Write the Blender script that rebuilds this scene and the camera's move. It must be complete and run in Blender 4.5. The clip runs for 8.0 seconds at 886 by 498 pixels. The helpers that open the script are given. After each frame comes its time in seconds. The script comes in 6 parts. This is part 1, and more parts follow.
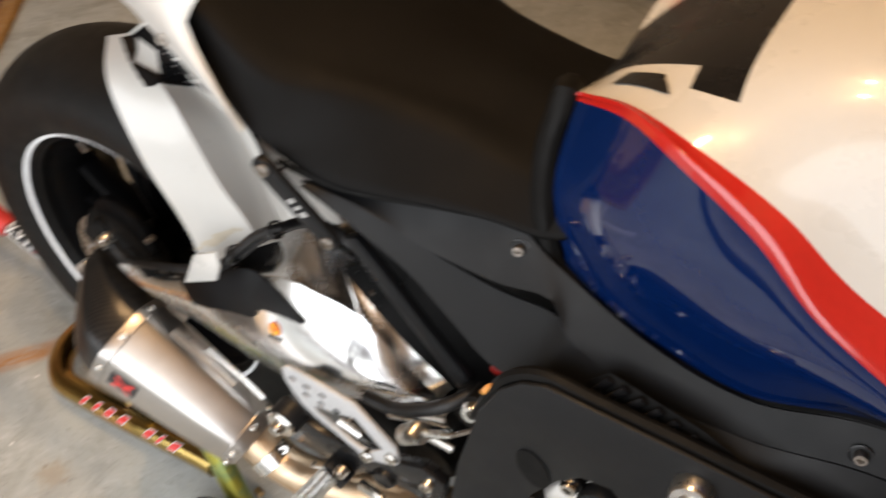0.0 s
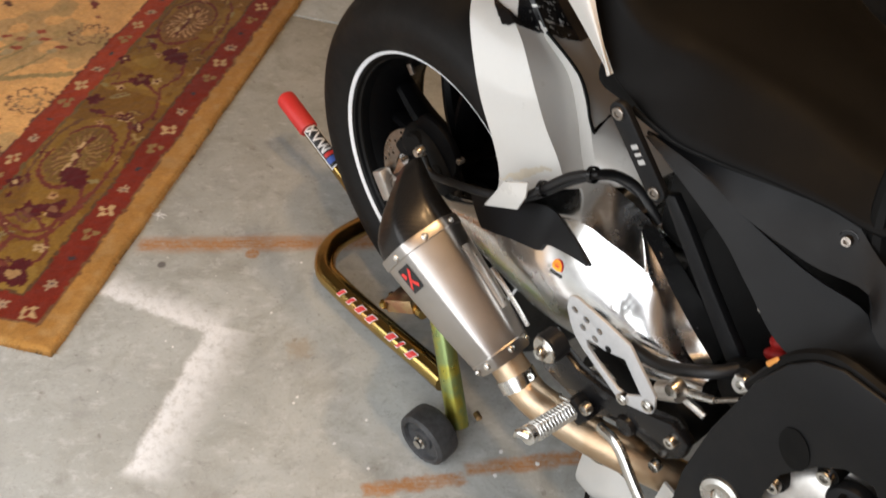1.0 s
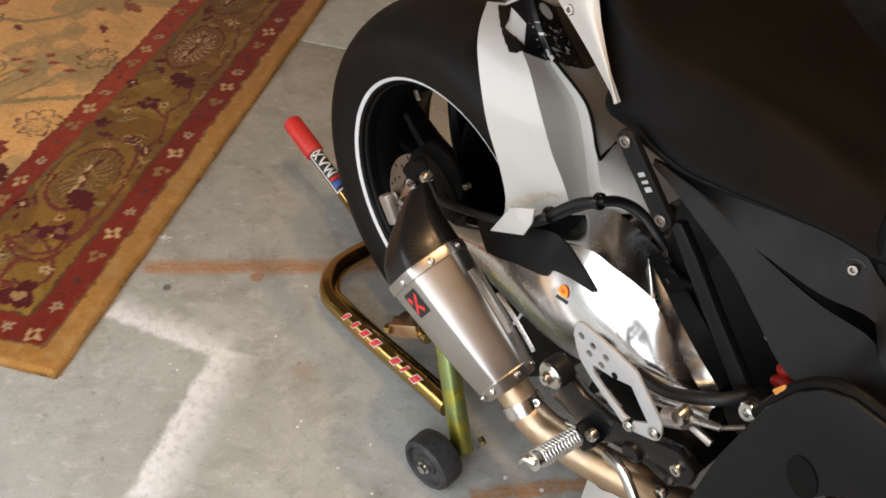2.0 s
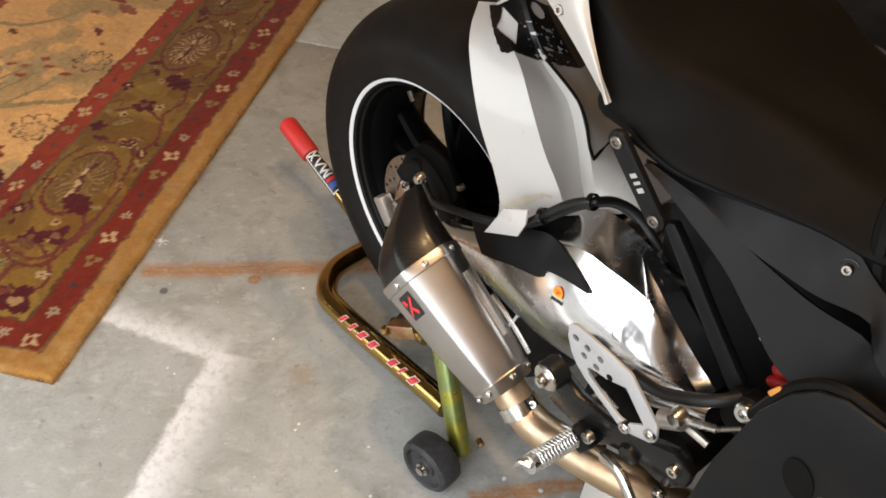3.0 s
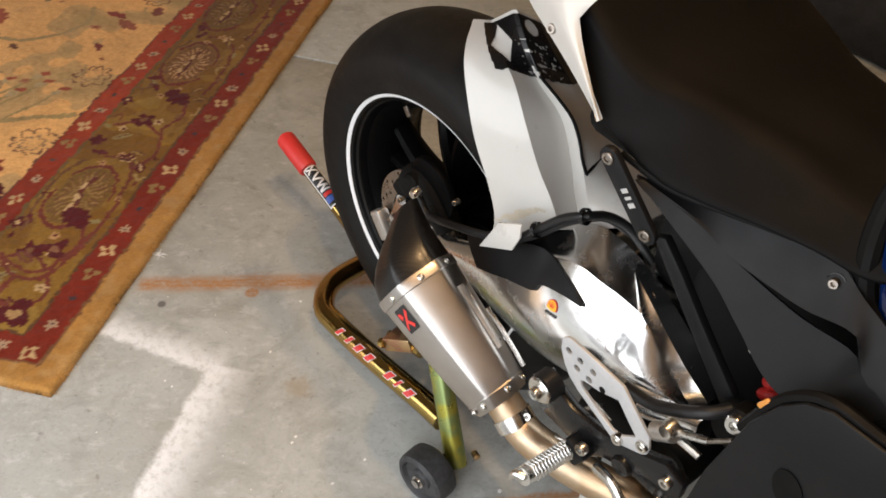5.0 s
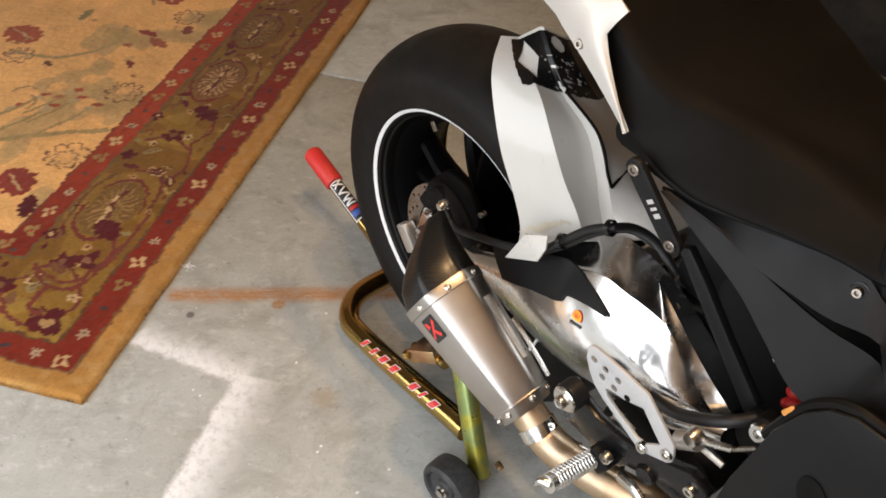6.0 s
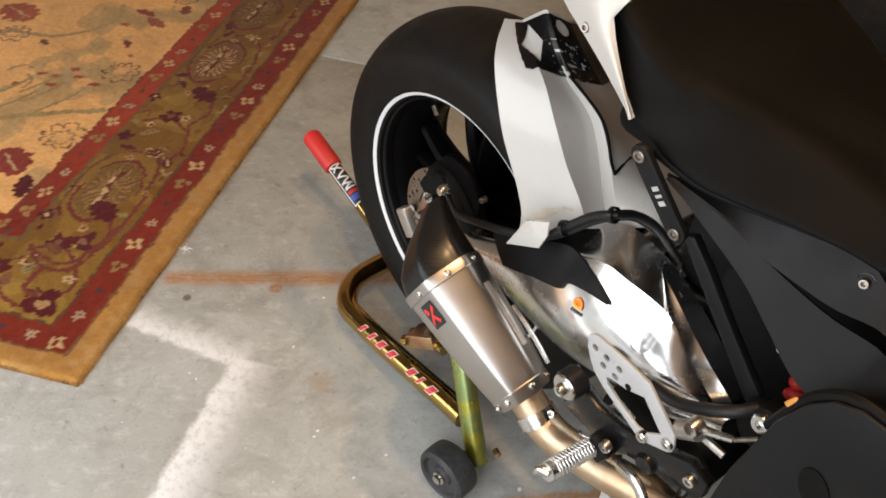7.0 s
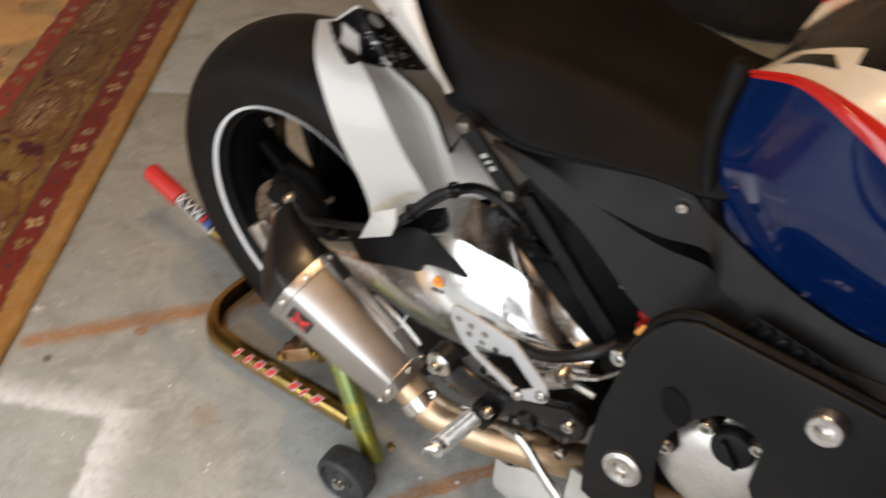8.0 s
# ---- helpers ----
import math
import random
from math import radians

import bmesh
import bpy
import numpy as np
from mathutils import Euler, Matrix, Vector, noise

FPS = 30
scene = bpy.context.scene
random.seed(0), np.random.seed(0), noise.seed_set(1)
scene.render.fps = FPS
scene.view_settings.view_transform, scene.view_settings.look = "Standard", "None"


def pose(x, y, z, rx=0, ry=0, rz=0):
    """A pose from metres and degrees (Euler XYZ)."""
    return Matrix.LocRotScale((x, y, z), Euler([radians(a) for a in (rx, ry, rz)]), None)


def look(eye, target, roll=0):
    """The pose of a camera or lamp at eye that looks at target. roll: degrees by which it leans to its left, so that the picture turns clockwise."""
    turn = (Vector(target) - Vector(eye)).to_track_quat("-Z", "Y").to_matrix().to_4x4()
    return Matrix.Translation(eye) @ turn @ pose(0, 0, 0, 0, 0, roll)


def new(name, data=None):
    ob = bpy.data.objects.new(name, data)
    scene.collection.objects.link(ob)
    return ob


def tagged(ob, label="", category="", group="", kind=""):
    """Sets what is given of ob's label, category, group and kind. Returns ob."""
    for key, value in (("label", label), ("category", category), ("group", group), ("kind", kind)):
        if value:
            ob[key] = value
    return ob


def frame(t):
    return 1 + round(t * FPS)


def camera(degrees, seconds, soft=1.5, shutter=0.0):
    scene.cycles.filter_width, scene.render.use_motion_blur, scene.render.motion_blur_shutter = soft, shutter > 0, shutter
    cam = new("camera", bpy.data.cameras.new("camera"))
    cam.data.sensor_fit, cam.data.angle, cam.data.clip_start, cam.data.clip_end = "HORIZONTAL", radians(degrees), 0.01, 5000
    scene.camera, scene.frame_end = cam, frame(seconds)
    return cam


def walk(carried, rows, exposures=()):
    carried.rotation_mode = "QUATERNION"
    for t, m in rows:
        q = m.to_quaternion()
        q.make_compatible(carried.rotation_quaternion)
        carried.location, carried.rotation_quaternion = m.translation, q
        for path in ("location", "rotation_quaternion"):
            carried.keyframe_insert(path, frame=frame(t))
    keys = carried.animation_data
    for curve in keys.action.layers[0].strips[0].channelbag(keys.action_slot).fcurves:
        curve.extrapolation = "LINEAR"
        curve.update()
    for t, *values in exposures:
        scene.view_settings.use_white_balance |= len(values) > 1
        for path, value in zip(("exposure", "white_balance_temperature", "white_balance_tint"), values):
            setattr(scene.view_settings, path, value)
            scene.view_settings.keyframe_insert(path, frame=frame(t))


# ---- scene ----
cam = camera(54.8, 8.0, soft=1.7, shutter=0.5)
PATH = [
    (0, (0.848, -0.613, 1.273), (0.117, 0.604, -0.137), 0.4),
    (0.2, (0.848, -0.658, 1.284), (0.027, 0.512, -0.115), 1.2),
    (0.5, (0.827, -0.699, 1.281), (-0.096, 0.344, -0.154), 0.1),
    (0.8, (0.811, -0.759, 1.276), (-0.191, 0.196, -0.168), 1.8),
    (1, (0.811, -0.776, 1.283), (-0.232, 0.164, -0.141), 3.5),
    (1.5, (0.809, -0.786, 1.287), (-0.263, 0.18, -0.098), 4.1),
    (3, (0.808, -0.767, 1.289), (-0.268, 0.185, -0.103), 2.8),
    (3.5, (0.808, -0.764, 1.289), (-0.256, 0.197, -0.106), 3.1),
    (4, (0.809, -0.76, 1.287), (-0.243, 0.202, -0.115), 2.9),
    (5.5, (0.824, -0.783, 1.305), (-0.297, 0.181, -0.042), 2.5),
    (6, (0.829, -0.794, 1.306), (-0.313, 0.158, -0.032), 2.1),
    (6.5, (0.824, -0.792, 1.301), (-0.309, 0.14, -0.058), 2.6),
    (7, (0.819, -0.792, 1.298), (-0.299, 0.152, -0.065), 3.0),
    (7.5, (0.828, -0.797, 1.291), (-0.219, 0.193, -0.096), 2.1),
    (7.8, (0.839, -0.805, 1.296), (-0.133, 0.278, -0.075), 2.2),
    (8, (0.861, -0.793, 1.291), (-0.067, 0.369, -0.046), 0.3),
]
walk(cam, [(t, look(eye, target, roll)) for t, eye, target, roll in PATH],
     [(0.0, 0.15), (0.5, 0.0), (1.0, -0.12), (1.5, -0.27), (3.0, -0.06), (4.0, -0.04), (5.5, -0.06), (6.0, 0.0), (7.0, -0.04), (7.5, 0.04), (8.0, -0.15)])

# ---------------------------------------------------------------- light
GE1 = Vector((0.82, 0.57, 0.0)).normalized()      # garage axes: along the door, and out through it
GE2 = Vector((GE1.y, -GE1.x, 0.0))
GC = Vector((-1.0, -0.15, 0.0))                    # middle of the garage floor
GROT = math.atan2(GE1.y, GE1.x)


def garage(a, b, z=0.0):
    """A place a metres along the door wall and b metres towards the door from the middle of the garage."""
    return GC + GE1 * a + GE2 * b + Vector((0, 0, z))


world = bpy.data.worlds.new("sky")
scene.world = world
world.use_nodes = True
wn = world.node_tree.nodes
sky = wn.new("ShaderNodeTexSky")
sky.sky_type, sky.sun_disc = "NISHITA", False
sky.sun_elevation, sky.sun_rotation = radians(52), radians(100)
world.node_tree.links.new(sky.outputs[0], wn["Background"].inputs[0])
wn["Background"].inputs[1].default_value = 0.10

sun = new("sun", bpy.data.lights.new("sun", "SUN"))
sun.data.energy, sun.data.angle, sun.data.color = 5.0, radians(0.6), (1.0, 0.96, 0.90)
sun.matrix_world = look(garage(3.0, -4.0, 8.0), garage(0, 0, 0))

DOOR_A, DOOR_W, DOOR_H, HALF_A, HALF_B, ROOM_H = -0.93, 4.34, 1.75, 3.6, 1.75, 2.65
daylight = new("door_daylight", bpy.data.lights.new("door_daylight", "AREA"))
daylight.data.shape, daylight.data.size, daylight.data.size_y = "RECTANGLE", DOOR_W, 1.3
daylight.data.energy, daylight.data.color = 65.0, (0.98, 0.98, 0.985)
daylight.matrix_world = look(garage(DOOR_A, HALF_B + 0.10, 0.98), garage(DOOR_A, HALF_B - 1.5, 0.10))

BULBS = [(0.36, 0.04, 2.36), (0.38, -0.34, 2.36)]
for place in BULBS:
    lamp = new("bulb_light", bpy.data.lights.new("bulb_light", "POINT"))
    lamp.data.energy, lamp.data.color, lamp.data.shadow_soft_size = 32.0, (1.0, 0.62, 0.30), 0.035
    lamp.location = Vector(place) - Vector((0, 0, 0.075))


# ---------------------------------------------------------------- materials
class Nodes:
    """A node material with a few short ways to add to it."""

    def __init__(self, name, rough=0.5, metal=0.0, base=(0.5, 0.5, 0.5), **more):
        self.mat = bpy.data.materials.new(name)
        self.mat.use_nodes = True
        self.tree = self.mat.node_tree
        self.bsdf = self.tree.nodes["Principled BSDF"]
        self.put("Base Color", (*base, 1)), self.put("Roughness", rough), self.put("Metallic", metal)
        for key, value in more.items():
            self.put(key.replace("_", " "), value)
        self.coord = self.tree.nodes.new("ShaderNodeTexCoord").outputs["Object"]

    def put(self, socket, value):
        if hasattr(value, "is_linked"):
            self.tree.links.new(value, self.bsdf.inputs[socket])
        else:
            self.bsdf.inputs[socket].default_value = value

    def node(self, kind, inputs=(), out=0, **settings):
        n = self.tree.nodes.new("ShaderNode" + kind)
        for key, value in settings.items():
            if key == "operation":
                n.operation = value
            elif key == "interpolation_type":
                n.interpolation_type = value
            elif key == "blend_type":
                n.blend_type = value
            elif key == "data_type":
                n.data_type = value
            elif key == "feature":
                n.feature = value
            elif key == "wave_type":
                n.wave_type = value
            elif key == "bands_direction":
                n.bands_direction = value
            elif key == "attribute_name":
                n.attribute_name = value
        for key, value in inputs:
            if hasattr(value, "is_linked"):
                self.tree.links.new(value, n.inputs[key])
            else:
                n.inputs[key].default_value = value
        return n.outputs[out]

    def noise(self, scale, detail=4.0, rough=0.55, where=None, distort=0.0):
        return self.node("TexNoise", [("Vector", where or self.coord), ("Scale", scale), ("Detail", detail), ("Roughness", rough), ("Distortion", distort)])

    def ramp(self, value, low, high, a=0.0, b=1.0):
        return self.node("MapRange", [(0, value), (1, low), (2, high), (3, a), (4, b)], interpolation_type="SMOOTHSTEP")

    def mix(self, fac, a, b, how="MIX"):
        """Colours a and b, mixed."""
        a, b = [(*c, 1) if isinstance(c, tuple) and len(c) == 3 else c for c in (a, b)]
        return self.node("Mix", [(0, fac), (6, a), (7, b)], out=2, data_type="RGBA", blend_type=how)

    def math(self, how, a, b=0.0):
        return self.node("Math", [(0, a), (1, b)], operation=how)

    def bump(self, height, strength=0.2, distance=0.002):
        self.put("Normal", self.node("Bump", [("Strength", strength), ("Distance", distance), ("Height", height)]))


def plain(name, base, rough, metal=0.0, vary=0.12, grain=180.0, bump=0.08, coat=0.0, smudge=0.12, spec=0.5):
    """A material with a fine grain, larger smudges that change its gloss, and a slight unevenness."""
    m = Nodes(name, rough, metal, base)
    big, fine = m.noise(9.0, 3.0), m.noise(grain, 3.0)
    dark = tuple(c * (1 - vary) for c in base)
    light = tuple(min(1.0, c * (1 + vary)) for c in base)
    m.put("Base Color", m.mix(m.ramp(m.math("ADD", m.math("MULTIPLY", big, 0.6), m.math("MULTIPLY", fine, 0.4)), 0.35, 0.65), dark, light))
    m.put("Roughness", m.ramp(m.noise(14.0, 5.0, 0.65), 0.3, 0.7, max(0.02, rough - smudge), min(1.0, rough + smudge)))
    m.put("Specular IOR Level", spec)
    m.put("Coat Weight", coat)
    m.put("Coat Roughness", 0.035)
    if bump:
        m.bump(fine, bump, 0.0006)
    return m.mat


M = {}
M["rubber"] = plain("tyre_rubber", (0.0055, 0.0051, 0.0048), 0.58, vary=0.35, grain=260, bump=0.2, smudge=0.10, spec=0.20)
M["sidewall"] = M["rubber"]
M["black_rim"] = plain("rim_black_enamel", (0.0018, 0.0018, 0.0020), 0.4, spec=0.05)
M["white_tape"] = plain("rim_white_tape", (0.72, 0.73, 0.74), 0.45, vary=0.05)
M["white_paint"] = plain("white_gloss_plastic", (0.50, 0.495, 0.475), 0.28, vary=0.012, coat=0.45, bump=0.0, smudge=0.02, spec=0.3)
M["white_plastic"] = plain("white_satin_plastic", (0.55, 0.54, 0.51), 0.30, vary=0.012, coat=0.45, bump=0.02, smudge=0.03)
M["matte_black"] = plain("matte_black_plastic", (0.0070, 0.0074, 0.0082), 0.50, vary=0.14, grain=420, bump=0.10, smudge=0.06, spec=0.19)
M["seat_black"] = plain("black_seat_vinyl", (0.0027, 0.0026, 0.0026), 0.64, vary=0.14, grain=380, bump=0.12, smudge=0.05, spec=0.105)
M["gloss_black"] = plain("gloss_black_plastic", (0.006, 0.006, 0.0065), 0.25, spec=0.35)
# black frame paint, also the shade drawn in the gap above the fairing
M["deep_black"] = plain("black_frame_paint_and_gap_shade", (0.004, 0.004, 0.004), 0.6, spec=0.12)
M["hose"] = plain("black_rubber_hose", (0.009, 0.009, 0.0095), 0.45, spec=0.35, grain=500, bump=0.2)
M["steel"] = plain("zinc_bolt_steel", (0.62, 0.61, 0.58), 0.24, 1.0, vary=0.12)
M["steel_dark"] = plain("stained_steel", (0.30, 0.27, 0.24), 0.34, 1.0, vary=0.3)
M["disc"] = plain("brake_disc_steel", (0.36, 0.33, 0.30), 0.33, 1.0, vary=0.2)
M["cast"] = plain("cast_aluminium", (0.62, 0.60, 0.57), 0.45, 0.9, vary=0.1, bump=0.25)
M["heel"] = plain("silver_anodised_plate", (0.46, 0.465, 0.47), 0.5, 0.2, vary=0.05, bump=0.05)
M["blue"] = plain("blue_tank_paint", (0.0010, 0.0095, 0.056), 0.10, vary=0.08, coat=0.7, spec=0.15, bump=0.0, smudge=0.03)
M["red_paint"] = plain("red_tank_paint", (0.40, 0.014, 0.010), 0.16, vary=0.05, coat=0.6, bump=0.01, smudge=0.06)
M["red"] = plain("red_anodised_part", (0.24, 0.010, 0.008), 0.45, vary=0.15, spec=0.2)
M["red_grip"] = plain("red_foam_grip", (0.55, 0.030, 0.026), 0.55, vary=0.10, grain=300, bump=0.3)
M["sticker_red"] = plain("red_print", (0.62, 0.035, 0.03), 0.4, vary=0.1)
M["sticker_white"] = plain("white_print", (0.75, 0.75, 0.74), 0.4, vary=0.05)
M["sticker_blue"] = plain("blue_print", (0.05, 0.10, 0.36), 0.4, vary=0.05)
M["sticker_black"] = plain("black_print", (0.015, 0.015, 0.016), 0.35, vary=0.1)
M["yellow"] = plain("yellow_print", (0.82, 0.42, 0.02), 0.4, vary=0.08)
M["orange"] = plain("orange_plastic", (0.62, 0.26, 0.05), 0.45, vary=0.15)
M["grey_print"] = plain("pale_grey_print", (0.42, 0.42, 0.41), 0.45, vary=0.05)
M["tan_smear"] = plain("tan_wax_smear", (0.50, 0.45, 0.36), 0.4, vary=0.12, grain=60)
M["wheel_plastic"] = plain("worn_black_caster_rubber", (0.035, 0.036, 0.038), 0.6, vary=0.45, grain=120, bump=0.3)
M["bag"] = plain("dark_grey_bag_cloth", (0.008, 0.009, 0.011), 0.85, vary=0.25, grain=300, bump=0.4)

# bead-blasted titanium of the silencer sleeve, brushed along its length
m = Nodes("brushed_titanium", 0.3, 1.0)
m.put("Base Color", m.mix(m.ramp(m.noise(11, 4), 0.3, 0.7), (0.42, 0.395, 0.37), (0.50, 0.475, 0.45)))
m.put("Roughness", m.ramp(m.noise(7, 3), 0.25, 0.75, 0.30, 0.37))
M["titanium"] = m.mat

# heat-tinted pipe
m = Nodes("heat_tinted_pipe", 0.28, 1.0)
m.put("Base Color", m.mix(m.ramp(m.noise(16, 4), 0.35, 0.65), (0.50, 0.36, 0.23), (0.57, 0.45, 0.32)))
m.put("Roughness", m.ramp(m.noise(50, 5), 0.3, 0.7, 0.34, 0.50))
M["pipe"] = m.mat

# polished aluminium of the swingarm: mirror-like with fine haze and a few smears
m = Nodes("polished_aluminium", 0.12, 1.0)
m.put("Base Color", m.mix(m.ramp(m.noise(13, 5, 0.6), 0.35, 0.7), (0.80, 0.80, 0.795), (0.90, 0.90, 0.90)))
m.put("Roughness", m.ramp(m.noise(22, 6, 0.65), 0.3, 0.75, 0.17, 0.32))
m.bump(m.math("ADD", m.noise(11, 2), m.math("MULTIPLY", m.noise(34, 3), 0.35)), 0.15, 0.004)
M["polished"] = m.mat

# carbon weave: two crossed sets of fine bands under clear lacquer
m = Nodes("carbon_weave", 0.34, 0.0, (0.02, 0.02, 0.02), Coat_Weight=0.30, Coat_Roughness=0.20, Specular_IOR_Level=0.15)
checks = m.node("TexChecker", [("Vector", m.coord), ("Color1", (0.004, 0.004, 0.0045, 1)), ("Color2", (0.016, 0.015, 0.014, 1)), ("Scale", 430.0)])
m.put("Base Color", checks)
M["carbon"] = m.mat

# yellow zinc plating with rainbow drift
m = Nodes("yellow_zinc_plating", 0.24, 1.0)
drift = m.noise(5.5, 2.0, 0.5, distort=0.6)
gold = m.mix(m.ramp(drift, 0.40, 0.62), (0.60, 0.35, 0.12), (0.46, 0.33, 0.11))
m.put("Base Color", m.mix(m.ramp(m.noise(8.0, 3.0), 0.55, 0.75), gold, (0.46, 0.25, 0.10)))
m.put("Roughness", m.ramp(m.noise(40, 5), 0.3, 0.7, 0.09, 0.20))
M["zinc"] = m.mat
m = Nodes("green_zinc_plating", 0.34, 0.85)
m.put("Base Color", m.mix(m.ramp(m.noise(26, 3.0), 0.40, 0.60), (0.50, 0.46, 0.08), (0.30, 0.38, 0.15)))
m.put("Roughness", m.ramp(m.noise(40, 5), 0.3, 0.7, 0.26, 0.42))
M["zinc_green"] = m.mat
m = Nodes("copper_zinc_block", 0.3, 1.0)
m.put("Base Color", m.mix(m.ramp(m.noise(40, 3.0), 0.4, 0.6), (0.50, 0.28, 0.17), (0.55, 0.38, 0.20)))
M["zinc_block"] = m.mat

# glowing glass of the two bulbs
m = Nodes("bulb_glass", 0.3, 0.0, (0.9, 0.8, 0.6))
m.put("Emission Color", (1.0, 0.70, 0.38, 1))
m.put("Emission Strength", 60.0)
M["bulb"] = m.mat


def stroke(m, where, a, b, width, soft, wobble=0.0, scale=14.0):
    """A mask along the line from a to b on the floor, uneven by wobble."""
    (ax, ay), (bx, by) = a, b
    long = math.hypot(bx - ax, by - ay)
    d = ((bx - ax) / long, (by - ay) / long, 0)
    n = (-d[1], d[0], 0)
    u = m.math("SUBTRACT", m.node("VectorMath", [(0, where), (1, d)], out=1, operation="DOT_PRODUCT"), ax * d[0] + ay * d[1])
    v = m.math("SUBTRACT", m.node("VectorMath", [(0, where), (1, n)], out=1, operation="DOT_PRODUCT"), ax * n[0] + ay * n[1])
    if wobble:
        rough_edge = m.math("MULTIPLY", m.math("SUBTRACT", m.noise(scale, 5, 0.65, where), 0.5), wobble)
        v, u = m.math("ADD", v, rough_edge), m.math("ADD", u, rough_edge)
    across = m.ramp(m.math("ABSOLUTE", v), width / 2, width / 2 + soft, 1.0, 0.0)
    along = m.math("MULTIPLY", m.ramp(u, -soft, 0.0), m.ramp(u, long, long + soft, 1.0, 0.0))
    return m.math("MULTIPLY", across, along)


def powder(m, where, a, b, inside, width, sharp, soft, wobble, scale):
    """A powdery mask along the line from a to b: a clean edge on the side of inside, fading out on the other."""
    (ax, ay), (bx, by) = a, b
    long = math.hypot(bx - ax, by - ay)
    d = ((bx - ax) / long, (by - ay) / long, 0)
    n = (-d[1], d[0], 0)
    if (inside[0] - ax) * n[0] + (inside[1] - ay) * n[1] > 0:
        n = (d[1], -d[0], 0)
    u = m.math("SUBTRACT", m.node("VectorMath", [(0, where), (1, d)], out=1, operation="DOT_PRODUCT"), ax * d[0] + ay * d[1])
    v = m.math("SUBTRACT", m.node("VectorMath", [(0, where), (1, n)], out=1, operation="DOT_PRODUCT"), ax * n[0] + ay * n[1])
    shake = m.math("SUBTRACT", m.noise(scale, 5, 0.65, where), 0.5)
    v = m.math("ADD", v, m.math("MULTIPLY", shake, wobble))
    across = m.math("MULTIPLY", m.ramp(v, -sharp, 0.0), m.ramp(v, width, width + soft, 1.0, 0.0))
    along = m.math("MULTIPLY", m.ramp(u, -0.01, 0.0), m.ramp(u, long, long + 0.03, 1.0, 0.0))
    return m.math("MULTIPLY", across, along)


def spot(m, where, a, radius, soft, wobble=0.02, scale=40.0):
    far = m.node("VectorMath", [(0, where), (1, (*a, 0))], out=1, operation="DISTANCE")
    far = m.math("ADD", far, m.math("MULTIPLY", m.math("SUBTRACT", m.noise(scale, 4, 0.6, where), 0.5), wobble))
    return m.ramp(far, radius, radius + soft, 1.0, 0.0)


